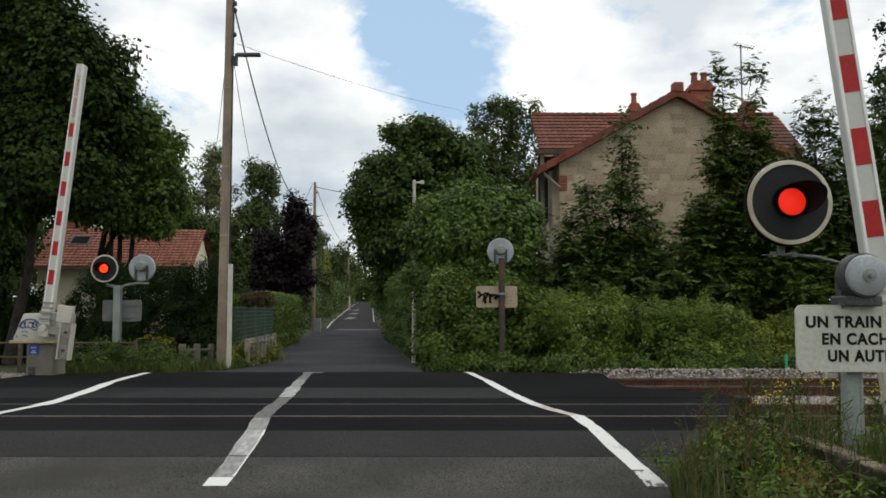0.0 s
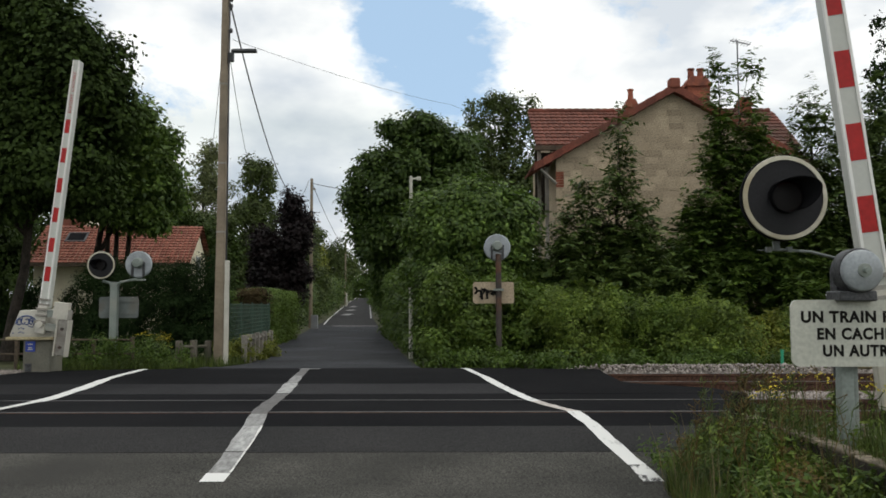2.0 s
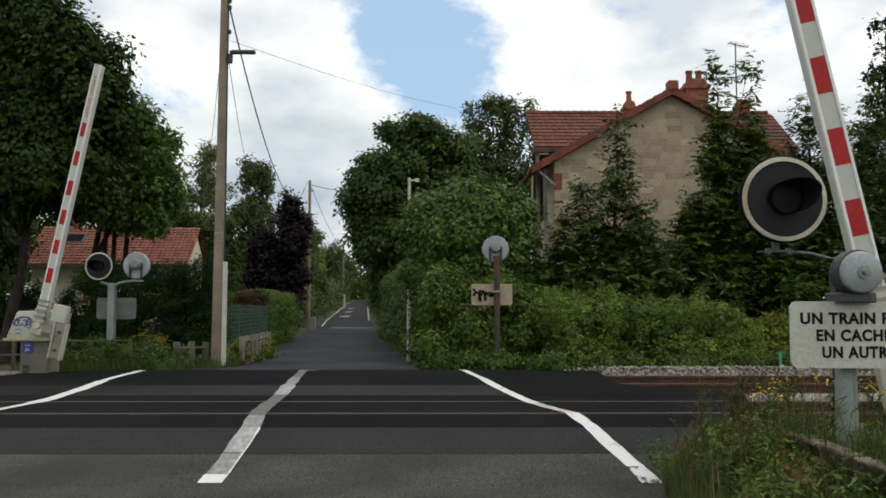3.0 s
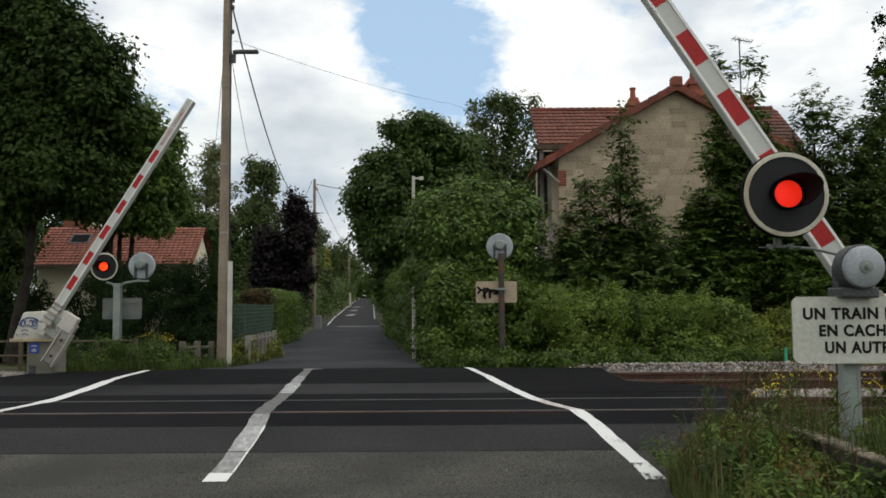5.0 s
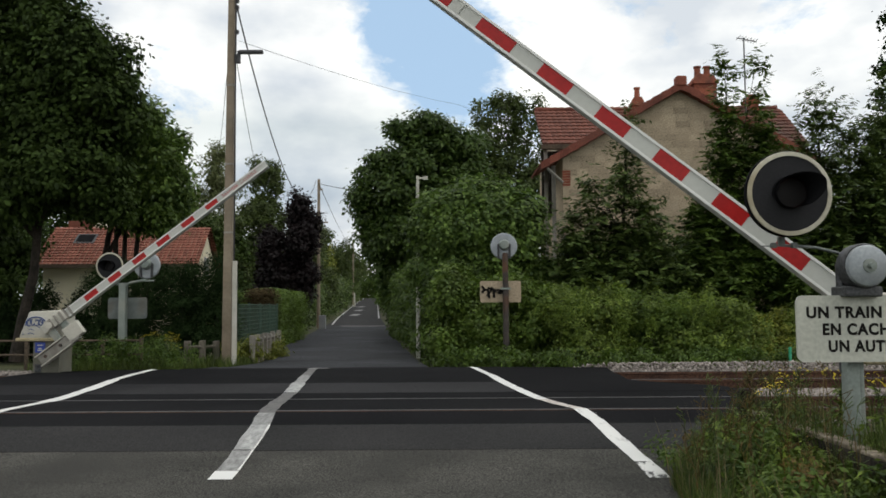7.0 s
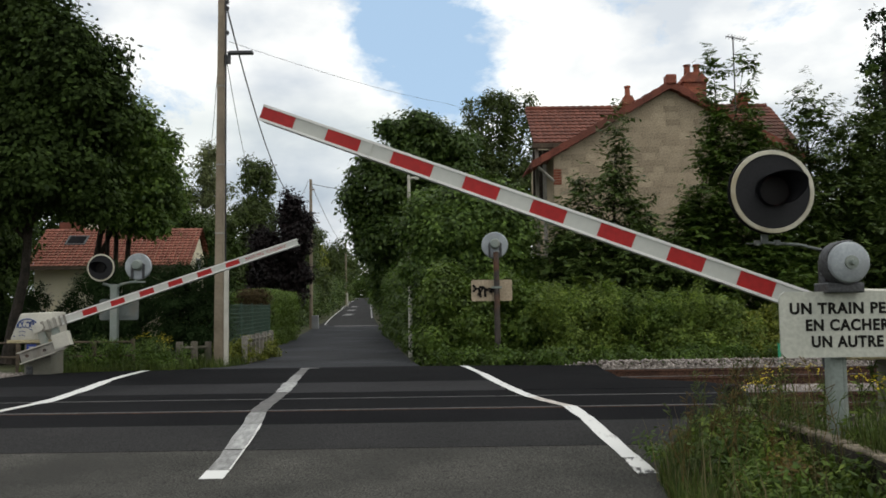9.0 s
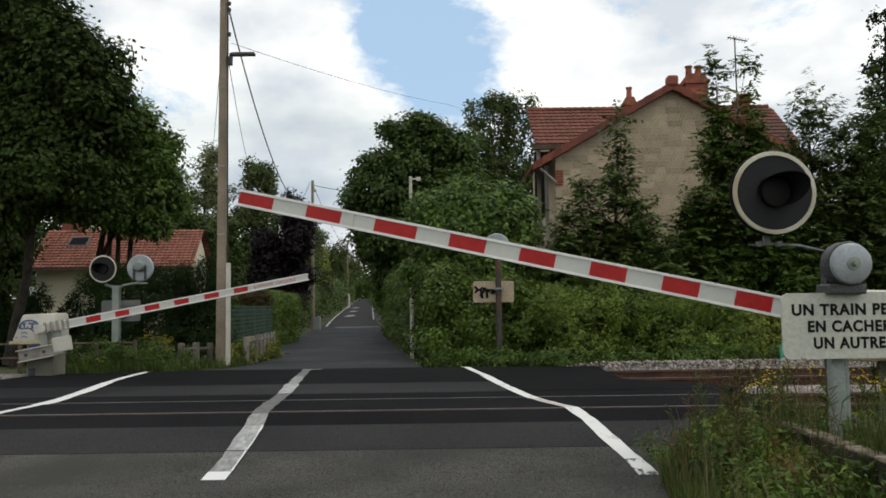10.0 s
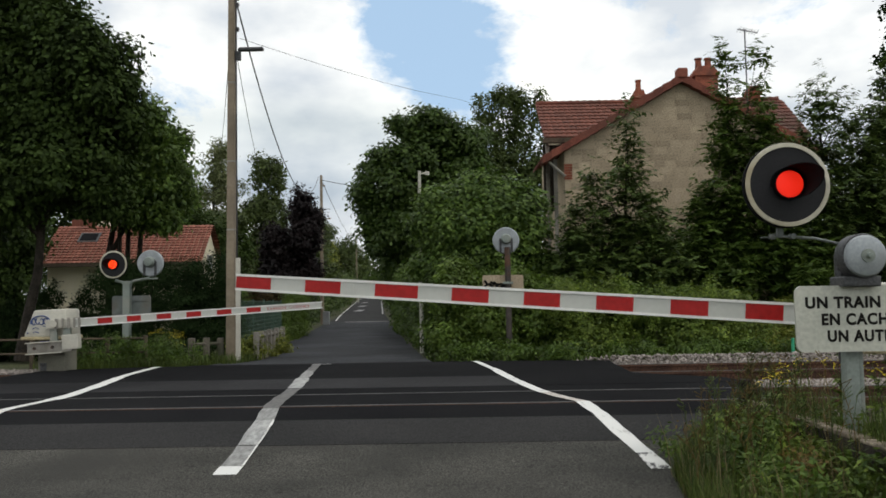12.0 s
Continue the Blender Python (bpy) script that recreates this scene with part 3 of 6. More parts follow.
marking("edge_line_2", [(-5.22, 13.1), (-5.33, 14.2), (-5.42, 15.5)], 0.13, M["paint"], "white painted edge line")
marking("lane_edge_line", [(road_c(83) + 1.95, 83), (road_c(150) + 1.95, 150), (road_c(221) + 1.95, 221)], 0.16, M["paint_pale"], "thin white line along the far lane")
marking("lane_joint", [(road_c(57.5) + 0.55, 57.5), (road_c(59) + 0.55, 59)], 3.0, M["paint_dirty"], "pale dusty joint across the lane")
marking("lane_edge_line", [(-8.6, 62), (-11.0, 83), (-16.8, 150), (-22.3, 221)], 0.09, M["paint"], "thin white line along the far lane")
for yy in (92, 110, 130):
    marking("speed_bump_mark", [(road_c(yy) - 0.9, yy), (road_c(yy) - 0.9, yy + 5)], 0.9, M["paint_worn"], "pale painted patch on the far lane")

marking("centre_line_1", [(-1.632, 6.60), (-1.652, 7.19)], 0.016, M["paint"], "thin white edge of the worn centre line", 0.014)
marking("centre_line_1", [(-1.650, 7.20), (-1.698, 8.08)], 0.016, M["paint"], "thin white edge of the worn centre line", 0.016)


# ---------------------------------------------------------------- tracks
RAILS = [(8.85, 0.2365), (10.28, 0.1985), (12.75, 0.192), (14.19, 0.194)]


def rail(y, top):
    """Rail with foot, web and head; the head stands just clear of the deck."""
    root = thing("rail", Matrix.Translation((0, y, top - 0.172)), "rusty steel railway rail with a polished top", "rail", "rails of the crossing", "structure")
    prof = [(-0.075, 0), (0.075, 0), (0.075, 0.012), (0.012, 0.032), (0.012, 0.125), (0.036, 0.135), (0.036, 0.168), (-0.036, 0.168), (-0.036, 0.135), (-0.012, 0.125), (-0.012, 0.032), (-0.075, 0.012)]
    bm = bmesh.new()
    a = [bm.verts.new((-40, p, q)) for p, q in prof]
    b = [bm.verts.new((70, p, q)) for p, q in prof]
    for k in range(len(prof)):
        bm.faces.new((a[k], a[(k + 1) % 12], b[(k + 1) % 12], b[k]))
    part("rail_body", bm, M["rust"], root)
    bm = bmesh.new()
    box(bm, -40, 70, -0.020, 0.020, 0.165, 0.173)
    part("rail_head", bm, M["rail_top"], root, "bright polished rail head")


for ry, rz in RAILS:
    rail(ry, rz)


def sleepers():
    bm = bmesh.new()
    box(bm, -0.13, 0.13, -1.3, 1.3, -0.13, 0.0, bevel=0.012)
    me = mesh_of("sleeper", bm, M["wood_dark"])
    for cy, z in ((9.565, 0.035), (13.47, 0.033)):
        for k in range(40):
            x = 4.3 + 0.6 * k
            ob = new("sleeper", me)
            ob.location = (x, cy, z)
            tagged(ob, "dark weathered sleeper under the rails", "sleeper", "sleepers", "structure")


sleepers()


def ballast():
    """Loose stones heaped between and beyond the rails."""
    rng = np.random.default_rng(5)
    ico = np.array([(0, 0, 1), (0.9, 0, 0.3), (0.2, 0.85, 0.35), (-0.8, 0.4, 0.25), (-0.6, -0.75, 0.3), (0.4, -0.8, 0.25), (0.5, 0.5, -0.6), (-0.6, 0.2, -0.6), (0, -0.6, -0.7)])
    tri = np.array([(0, 1, 2), (0, 2, 3), (0, 3, 4), (0, 4, 5), (0, 5, 1), (1, 6, 2), (2, 7, 3), (3, 7, 4), (4, 8, 5), (5, 8, 1), (1, 8, 6), (2, 6, 7), (4, 7, 8)])

    def heap(n, xr, yr, zf):
        x = rng.uniform(*xr, n)
        y = rng.uniform(*yr, n)
        keep = np.array([a > right_edge(b) + 0.05 or a < left_edge(b) - 0.05 for a, b in zip(x, y)])
        x, y = x[keep], y[keep]
        return np.array([(a, b, zf(a, b)) for a, b in zip(x, y)])

    pts = np.concatenate([
        heap(9000, (3.4, 16), (10.5, 12.25), lambda a, b: 0.055 + 0.055 * math.sin((b - 10.5) / 1.75 * math.pi) + 0.02 * rng.random()),
        heap(9000, (2.2, 18), (14.42, 15.7), lambda a, b: 0.09 + 0.16 * math.exp(-((b - 15.25) / 0.30) ** 2) + 0.02 * rng.random()),
        heap(4000, (3.5, 14), (8.75, 10.0), lambda a, b: 0.06 + 0.02 * rng.random()),
        heap(4000, (2.9, 15), (12.85, 14.1), lambda a, b: 0.03 + 0.02 * rng.random()),
        heap(900, (2.95, 4.3), (5.9, 8.1), lambda a, b: ground_z(a, b) + 0.01 + 0.02 * rng.random()),
        heap(1500, (-12, -7.0), (14.6, 15.3), lambda a, b: 0.16 + 0.03 * rng.random()),
    ])
    n = len(pts)
    s = rng.uniform(0.014, 0.030, (n, 1, 1)) * rng.uniform(0.75, 1.25, (n, 1, 3))
    a = rng.uniform(0, math.tau, n)
    c, d = np.cos(a), np.sin(a)
    v = (ico[None] + rng.normal(0, 0.14, (n, 9, 3))) * s
    v = np.stack((v[..., 0] * c[:, None] - v[..., 1] * d[:, None], v[..., 0] * d[:, None] + v[..., 1] * c[:, None], v[..., 2]), -1) + pts[:, None]
    f = (np.arange(n)[:, None, None] * 9 + tri[None]).reshape(-1, 3)
    tagged(new("ballast", raw_mesh("ballast", v.reshape(-1, 3), f, M["ballast"])), "pale pinkish-grey crushed stone ballast along the rails", "ballast", kind="stuff")
    bm = bmesh.new()
    for x0, x1 in ((2.3, 60), (-40, -7.2)):
        for y0, y1, z0 in ((8.1, 11.0, 0.05), (11.0, 12.2, 0.06), (12.2, 14.4, 0.02), (14.4, 15.7, 0.13)):
            n = max(1, round((y1 - y0) / 0.3))
            for k in range(n):
                ya, yb = y0 + (y1 - y0) * k / n, y0 + (y1 - y0) * (k + 1) / n
                xa, xb = (max(x0, right_edge(ya) + 0.01), max(x0, right_edge(yb) + 0.01)) if x0 > 0 else (x0, x0)
                bm.faces.new([bm.verts.new(p) for p in ((xa, ya, z0), (x1, ya, z0), (x1, yb, z0), (xb, yb, z0))])
    solo("ballast_bed", bm, M["ballast_bed"], "brown gritty bed under the tracks", "ballast bed", "structure")


ballast()


# ---------------------------------------------------------------- words
def letters(name, text, size, m, material, parent, align="CENTER", spacing=1.0, thick=0.0):
    cu = bpy.data.curves.new(name, "FONT")
    cu.body, cu.size, cu.align_x, cu.extrude = text, size, align, 0.001
    cu.space_character, cu.offset = spacing, thick
    tmp = bpy.data.objects.new(name, cu)
    scene.collection.objects.link(tmp)
    me = bpy.data.meshes.new_from_object(tmp.evaluated_get(bpy.context.evaluated_depsgraph_get()))
    bpy.data.objects.remove(tmp)
    me.transform(m)
    me.materials.clear()
    me.materials.append(material)
    ob = new(name, me)
    ob.parent = parent
    return ob


def plate(bm, x0, x1, y0, y1, z0, z1, r, seg=5):
    """An upright plate with rounded corners."""
    pts = []
    for cx, cz, a0 in ((x1 - r, z1 - r, 0), (x0 + r, z1 - r, 90), (x0 + r, z0 + r, 180), (x1 - r, z0 + r, 270)):
        for k in range(seg + 1):
            a = radians(a0 + 90 * k / seg)
            pts.append((cx + r * math.cos(a), cz + r * math.sin(a)))
    f = [bm.verts.new((p, y0, q)) for p, q in pts]
    b = [bm.verts.new((p, y1, q)) for p, q in pts]
    bm.faces.new(f)
    bm.faces.new(b[::-1])
    for k in range(len(pts)):
        bm.faces.new((f[k], f[(k + 1) % len(pts)], b[(k + 1) % len(pts)], b[k]))


FACE = Matrix.Rotation(radians(90), 4, "X")


# ---------------------------------------------------------------- barriers
def board(bm, x0, x1, y0, y1, h):
    """A piece of the tapered boom between two lengths, h gives its height there."""
    vs = []
    for x in (x0, x1):
        a = h(x) / 2
        vs.append([bm.verts.new((x, y, z)) for y, z in ((y0, -a), (y1, -a), (y1, a), (y0, a))])
    for k in range(4):
        bm.faces.new((vs[0][k], vs[0][(k + 1) % 4], vs[1][(k + 1) % 4], vs[1][k]))
    bm.faces.new(vs[0][::-1])
    bm.faces.new(vs[1])


def barrier(m, length, face, reds, pivot_h, h0, h1, label, words=None, short=False):
    """Barrier whose boom points along its own x when closed; face is the side (-1 or 1 in y) that carries the red film."""
    root = thing("level_crossing_barrier", m, label, "barrier", "level crossing barriers")
    f = face
    bm = bmesh.new()
    box(bm, -0.38, -0.20 if short else 0.10, *sorted((f * -0.05, f * -0.55)), 0.0, 0.62, bevel=0.015)
    part("pedestal", bm, M["cabinet_shade_grey"], root, "stained grey-white metal pedestal, colour darkened for shade")
    bm = bmesh.new()
    box(bm, -0.62, 0.16, *sorted((f * 0.0, f * -0.58)), 0.62, 1.13, bevel=0.05)
    for v in bm.verts:
        if v.co.z > 0.9:
            v.co.x = v.co.x + (0.15 if v.co.x < -0.2 else -0.02)
            v.co.z -= 0.02 if v.co.x < -0.2 else 0.0
    part("housing", bm, M["white_paint"], root, "cream painted drive housing", True)
    bm = bmesh.new()
    box(bm, -0.66, 0.18, *sorted((f * 0.03, f * -0.61)), 0.585, 0.64, bevel=0.012)
    part("housing_lip", bm, M["cream_lip"], root, "yellowed cream lip")
    bm = bmesh.new()
    box(bm, -0.33, -0.16, *sorted((f * -0.045, f * -0.03)), 0.38, 0.56)
    pl = part("number_plate", bm, M["blue_plate"], root, "small blue enamel plate")
    bm = bmesh.new()
    for z0, w in ((0.50, 0.045), (0.44, 0.03), (0.41, 0.045)):
        box(bm, -0.245 - w, -0.245 + w, *sorted((f * -0.031, f * -0.026)), z0, z0 + 0.018)
    part("plate_mark", bm, M["sign_white"], pl)
    bm = bmesh.new()
    box(bm, -0.33, -0.22, *sorted((f * -0.045, f * -0.03)), 0.03, 0.17)
    part("lower_plate", bm, M["dark_steel"], root, "small dark plate")
    bm = bmesh.new()
    tube(bm, [(-0.24 - 0.18 * math.cos(q * 0.3) - 0.07, f * 0.006, 0.86 + 0.15 * math.sin(q * 0.3) ** 0.8) for q in range(10)], 0.011, 5)
    for k in range(4):
        x = -0.435 + 0.070 * k
        tube(bm, [(x + 0.036 * math.cos(q * 0.8 + 2 * k), f * 0.006, 0.905 + 0.01 * (k % 2) + 0.055 * math.sin(q * 0.8 + 2 * k)) for q in range((8, 6, 7, 8)[k])], 0.011, 5)
    tube(bm, [(-0.24, f * 0.006, 0.94), (-0.17, f * 0.006, 0.87), (-0.20, f * 0.006, 0.81), (-0.27, f * 0.006, 0.83)], 0.008, 5)
    for z in (0.80, 0.73):
        tube(bm, [(-0.45, f * 0.006, z - 0.02), (-0.40, f * 0.006, z), (-0.34, f * 0.006, z - 0.025)], 0.007, 5)
    tube(bm, [(-0.545, f * 0.006, 0.70), (-0.53, f * 0.006, 0.715)], 0.012, 5)
    part("graffiti_scrawl", bm, M["graffiti"], root, "blue spray paint scrawl")
    # the arm that turns
    arm = new("boom_arm")
    arm.parent = root
    arm.location = (0, f * 0.10, pivot_h)
    tagged(arm, "turning arm with boom and counterweight")

    def h(x):
        return h0 + (h1 - h0) * x / length

    bm = bmesh.new()
    board(bm, 0.28, length, *sorted((f * 0.004, f * 0.018)), h)
    part("boom", bm, M["boom_white"], arm, "grey-white aluminium boom with raised edges")

    def edge(name, y0, y1, half, material, text):
        """A lengthwise strip along the top and the bottom of the boom."""
        for s in (-1, 1):
            bm = bmesh.new()
            vs = []
            for x in (0.28, length):
                z = s * h(x) / 2
                vs.append([bm.verts.new((x, y, z + d)) for y, d in ((y0, -half), (y1, -half), (y1, half), (y0, half))])
            for k in range(4):
                bm.faces.new((vs[0][k], vs[0][(k + 1) % 4], vs[1][(k + 1) % 4], vs[1][k]))
            bm.faces.new(vs[0][::-1])
            bm.faces.new(vs[1])
            part(name, bm, material, arm, text)

    edge("boom_edge", *sorted((f * -0.012, f * 0.027)), 0.010, M["boom_highlight"], "white rolled edge")
    edge("boom_flange", *sorted((f * -0.014, f * -0.15)), 0.008, M["boom_white"], "deep grey flange of the channel")
    for a, b in reds:
        bm = bmesh.new()
        board(bm, a, b, *sorted((f * 0.0185, f * 0.0215)), lambda x: h(x) - 0.024)
        part("red_stripe", bm, M["red_film"], arm)
    bm = bmesh.new()
    board(bm, length - 1.045, length - 1.00, *sorted((f * 0.02, f * 0.0265)), lambda x: h(x) - 0.03)
    part("joint_sleeve", bm, M["boom_white"], arm)
    bm = bmesh.new()
    box(bm, -0.16, 0.34, -0.045, 0.045, -h0 * 0.62, h0 * 0.62, bevel=0.012)
    tube(bm, [(0, -0.09, 0), (0, 0.09, 0)], 0.06, 14)
    part("clamp", bm, M["white_paint"], arm, "bolted cream clamp at the pivot")
    for x, w in ((0.02, 0.05), (0.14, 0.04), (0.24, 0.05)):
        bm = bmesh.new()
        box(bm, x, x + w, *sorted((f * 0.046, f * 0.075)), -h0 * 0.72, h0 * 0.72, bevel=0.006)
        part("bracket", bm, M["dirty_steel"], arm, "brownish steel bracket")
    for x in (0.33, 0.42):
        bm = bmesh.new()
        board(bm, x, x + 0.035, -0.045, 0.045, lambda q: h0 + 0.04)
        part("collar", bm, M["dirty_steel"], arm)
    for x in () if short else (-0.10, 0.14):
        bm = bmesh.new()
        box(bm, x, x + 0.13, -0.03, 0.03, -0.32, -0.05, bevel=0.006)
        part("link_plate", bm, M["galv"], arm)
    bm = bmesh.new()
    if short:
        box(bm, -0.55, -0.12, -0.05, 0.06, -0.12, 0.10, bevel=0.012)
    else:
        box(bm, -0.50, 0.30, -0.05, 0.06, -0.50, -0.31, bevel=0.012)
    cw = part("counterweight", bm, M["white_paint"] if short else M["dirty_steel"], arm, "stained grey steel counterweight beam")
    if not short:
        bm = bmesh.new()
        box(bm, 0.12, 0.42, -0.06, 0.07, -0.46, -0.20, bevel=0.012)
        part("weight_block", bm, M["white_paint"], cw, "white painted end block")
        for x in (-0.36, -0.04):
            bm = bmesh.new()
            tube(bm, [(x, -0.085, -0.405), (x, -0.05, -0.405)], 0.028, 8)
            part("bolt", bm, M["rusty_post"], cw)
        for z in (-0.51, -0.315):
            bm = bmesh.new()
            box(bm, -0.52, 0.12, -0.085, 0.08, z, z + 0.018)
            part("beam_flange", bm, M["white_paint"], cw)
    bm = bmesh.new()
    if not short:
        for y0, y1 in ((-0.058, -0.0505), (0.0605, 0.068)):
            box(bm, -0.44, 0.06, y0, y1, -0.47, -0.34, bevel=0.003)
        part("weight_panel", bm, M["dirty_steel"], cw)
    else:
        bm.free()
    if words:
        x = length - 0.97
        for word in words.split():
            w = letters("boom_word", word, 0.074, Matrix.Translation((x, -0.0195, -0.026)) @ FACE, M["red_film"], arm, "LEFT", 1.12)
            x = max(v.co.x for v in w.data.vertices) + 0.045
    return root, arm


FAR_L, NEAR_L = 4.74, 5.204
far_reds = [(0.76, 1.02), (1.28, 1.53), (1.81, 2.07), (2.34, 2.60), (2.88, 3.14), (3.41, 3.66)]
near_reds = [(0.767, 1.042), (1.316, 1.599), (1.881, 2.168), (2.451, 2.740), (3.025, 3.328), (3.611, 3.975), (4.273, 4.582), (4.888, 5.200)]
far_barrier, far_arm = barrier(pose(-6.995, 14.8, 0.17), FAR_L, -1, far_reds, 0.862, 0.132, 0.102, "cream barrier drive with red and white boom and blue graffiti", "BARRIERE CASSABLE")
near_barrier, near_arm = barrier(pose(3.336, 6.304, 0.28, 0, 0, 170.37), NEAR_L, 1, near_reds, 0.849, 0.146, 0.122, "barrier drive with long red and white boom beside the sign", None, True)


# ---------------------------------------------------------------- signals
def lamp(parent, x, y, z, r, facing, lit, side=1):
    """Round black signal board with white rim, hood and a red lens that turns in its socket; facing is -1 or 1 in y."""
    f = facing
    bm = bmesh.new()
    ring_solid(bm, [(0.001, f * 0.004), (r * 0.92, f * 0.012), (r * 0.92, f * -0.01), (0.001, f * -0.012)], (x, y, z))
    b = part("signal_board", bm, M["board_black"], parent, "round black signal board", True)
    bm = bmesh.new()
    ring_solid(bm, [(r * 0.890, f * 0.010), (r * 0.895, f * 0.020), (r * 0.99, f * 0.018), (r, f * 0.010), (r * 0.99, f * 0.002), (r * 0.890, f * 0.002), (r * 0.890, f * 0.010)], (x, y, z), seg=64)
    part("rim", bm, M["rim_cream"], b, "off-white reflective rim", True)
    bm = bmesh.new()
    ring_solid(bm, [(r * 0.98, f * 0.0), (r * 1.025, f * -0.004), (r * 1.025, f * -0.035), (r * 0.5, f * -0.05), (r * 0.42, f * -0.20), (0.001, f * -0.21)], (x, y, z))
    part("lamp_back", bm, M["steel"] if not lit else M["black"], b, smooth=True)
    hood = bmesh.new()
    rr, ln = r * 0.41, r * 1.15
    seg = 28
    outer, inner = [], []
    for k in range(seg + 1):
        q = -48 + 235 * k / seg
        a = radians(q if side > 0 else 180 - q)
        cut = 0.10 + 0.90 * max(0.0, math.cos(radians(q - 28) * 0.72)) ** 1.6
        for lst, s in ((outer, rr), (inner, rr - 0.006)):
            lst.append([hood.verts.new((x + s * math.cos(a), y + f * d, z + s * math.sin(a))) for d in (0.0, ln * cut)])
    for k in range(seg):
        hood.faces.new((outer[k][0], outer[k + 1][0], outer[k + 1][1], outer[k][1]))
        hood.faces.new((inner[k][0], inner[k][1], inner[k + 1][1], inner[k + 1][0]))
        hood.faces.new((outer[k][1], outer[k + 1][1], inner[k + 1][1], inner[k][1]))
    part("hood", hood, M["black"], b, "black sheet hood over the lens", True)
    # dark collar added to keep the turned-away lens from reddening the board
    bm = bmesh.new()
    ring_solid(bm, [(r * 0.345, f * 0.0), (r * 0.36, f * 0.0), (r * 0.36, f * 0.056), (r * 0.345, f * 0.056), (r * 0.345, f * 0.0)], (x, y, z), seg=36)
    part("socket", bm, M["black"], b, smooth=True)
    return b


def lens(parent, x, y, z, r, facing, core):
    """Red lens of small lit dots on one side and a dark back, turned in its socket by walk()."""
    f = facing
    root = new("lens")
    root.parent = parent
    root.location = (x, y, z)
    tagged(root, "flashing red lens of many small dots")
    bm = bmesh.new()
    ring_solid(bm, [(0.001, f * 0.020), (r * 0.5, f * 0.017), (r * 0.97, f * 0.006), (r * 0.97, f * 0.002), (0.001, f * 0.002)], (0, 0, 0), seg=32)
    part("red_glass", bm, M["lamp_red"], root, smooth=True)
    bm = bmesh.new()
    for ring in range(1, 7):
        q = r * 0.92 * ring / 6.4
        n = 6 * ring
        for k in range(n):
            a = math.tau * k / n + ring * 0.3
            ring_solid(bm, [(r * 0.045, 0), (r * 0.03, f * 0.006), (0.0005, f * 0.007)], (q * math.cos(a), f * (0.019 - 0.013 * (ring / 6.4) ** 2), q * math.sin(a)), seg=5)
    part("light_dots", bm, core, root, "glowing red dots")
    bm = bmesh.new()
    ring_solid(bm, [(r, f * 0.001), (r, f * -0.004), (0.001, f * -0.012)], (0, 0, 0), seg=32)
    part("dark_back", bm, M["lens_back"], root, smooth=True)
    return root


def back_disc(parent, x, y, z, r):
    """A signal seen from behind: grey disc, lamp casing and clamp."""
    bm = bmesh.new()
    ring_solid(bm, [(0.001, -0.02), (r * 0.93, -0.02), (r, 0.0), (r, 0.02), (0.001, 0.02)], (x, y, z))
    d = part("disc_back", bm, M["steel"], parent, "pale grey back of a round signal board", True)
    bm = bmesh.new()
    ring_solid(bm, [(0.001, -0.17), (r * 0.30, -0.16), (r * 0.38, -0.10), (r * 0.40, -0.02), (0.001, -0.02)], (x, y, z + r * 0.1))
    part("lamp_casing", bm, M["galv"], d, smooth=True)
    bm = bmesh.new()
    for s in (-1, 1):
        box(bm, x + s * r * 0.42 - 0.02, x + s * r * 0.42 + 0.02, y - 0.06, y - 0.02, z - r * 0.9, z + r * 0.15)
    box(bm, x - r * 0.42, x + r * 0.42, y - 0.07, y - 0.03, z + r * 0.1, z + r * 0.2)
    part("clamp_bar", bm, M["dark_steel"], d)


def h_post(bm, w, t, z0, z1):
    box(bm, -w / 2, w / 2, -t / 2, -t / 2 + 0.012, z0, z1)
    box(bm, -w / 2, w / 2, t / 2 - 0.012, t / 2, z0, z1)
    box(bm, -0.006, 0.006, -t / 2 + 0.012, t / 2 - 0.012, z0, z1)


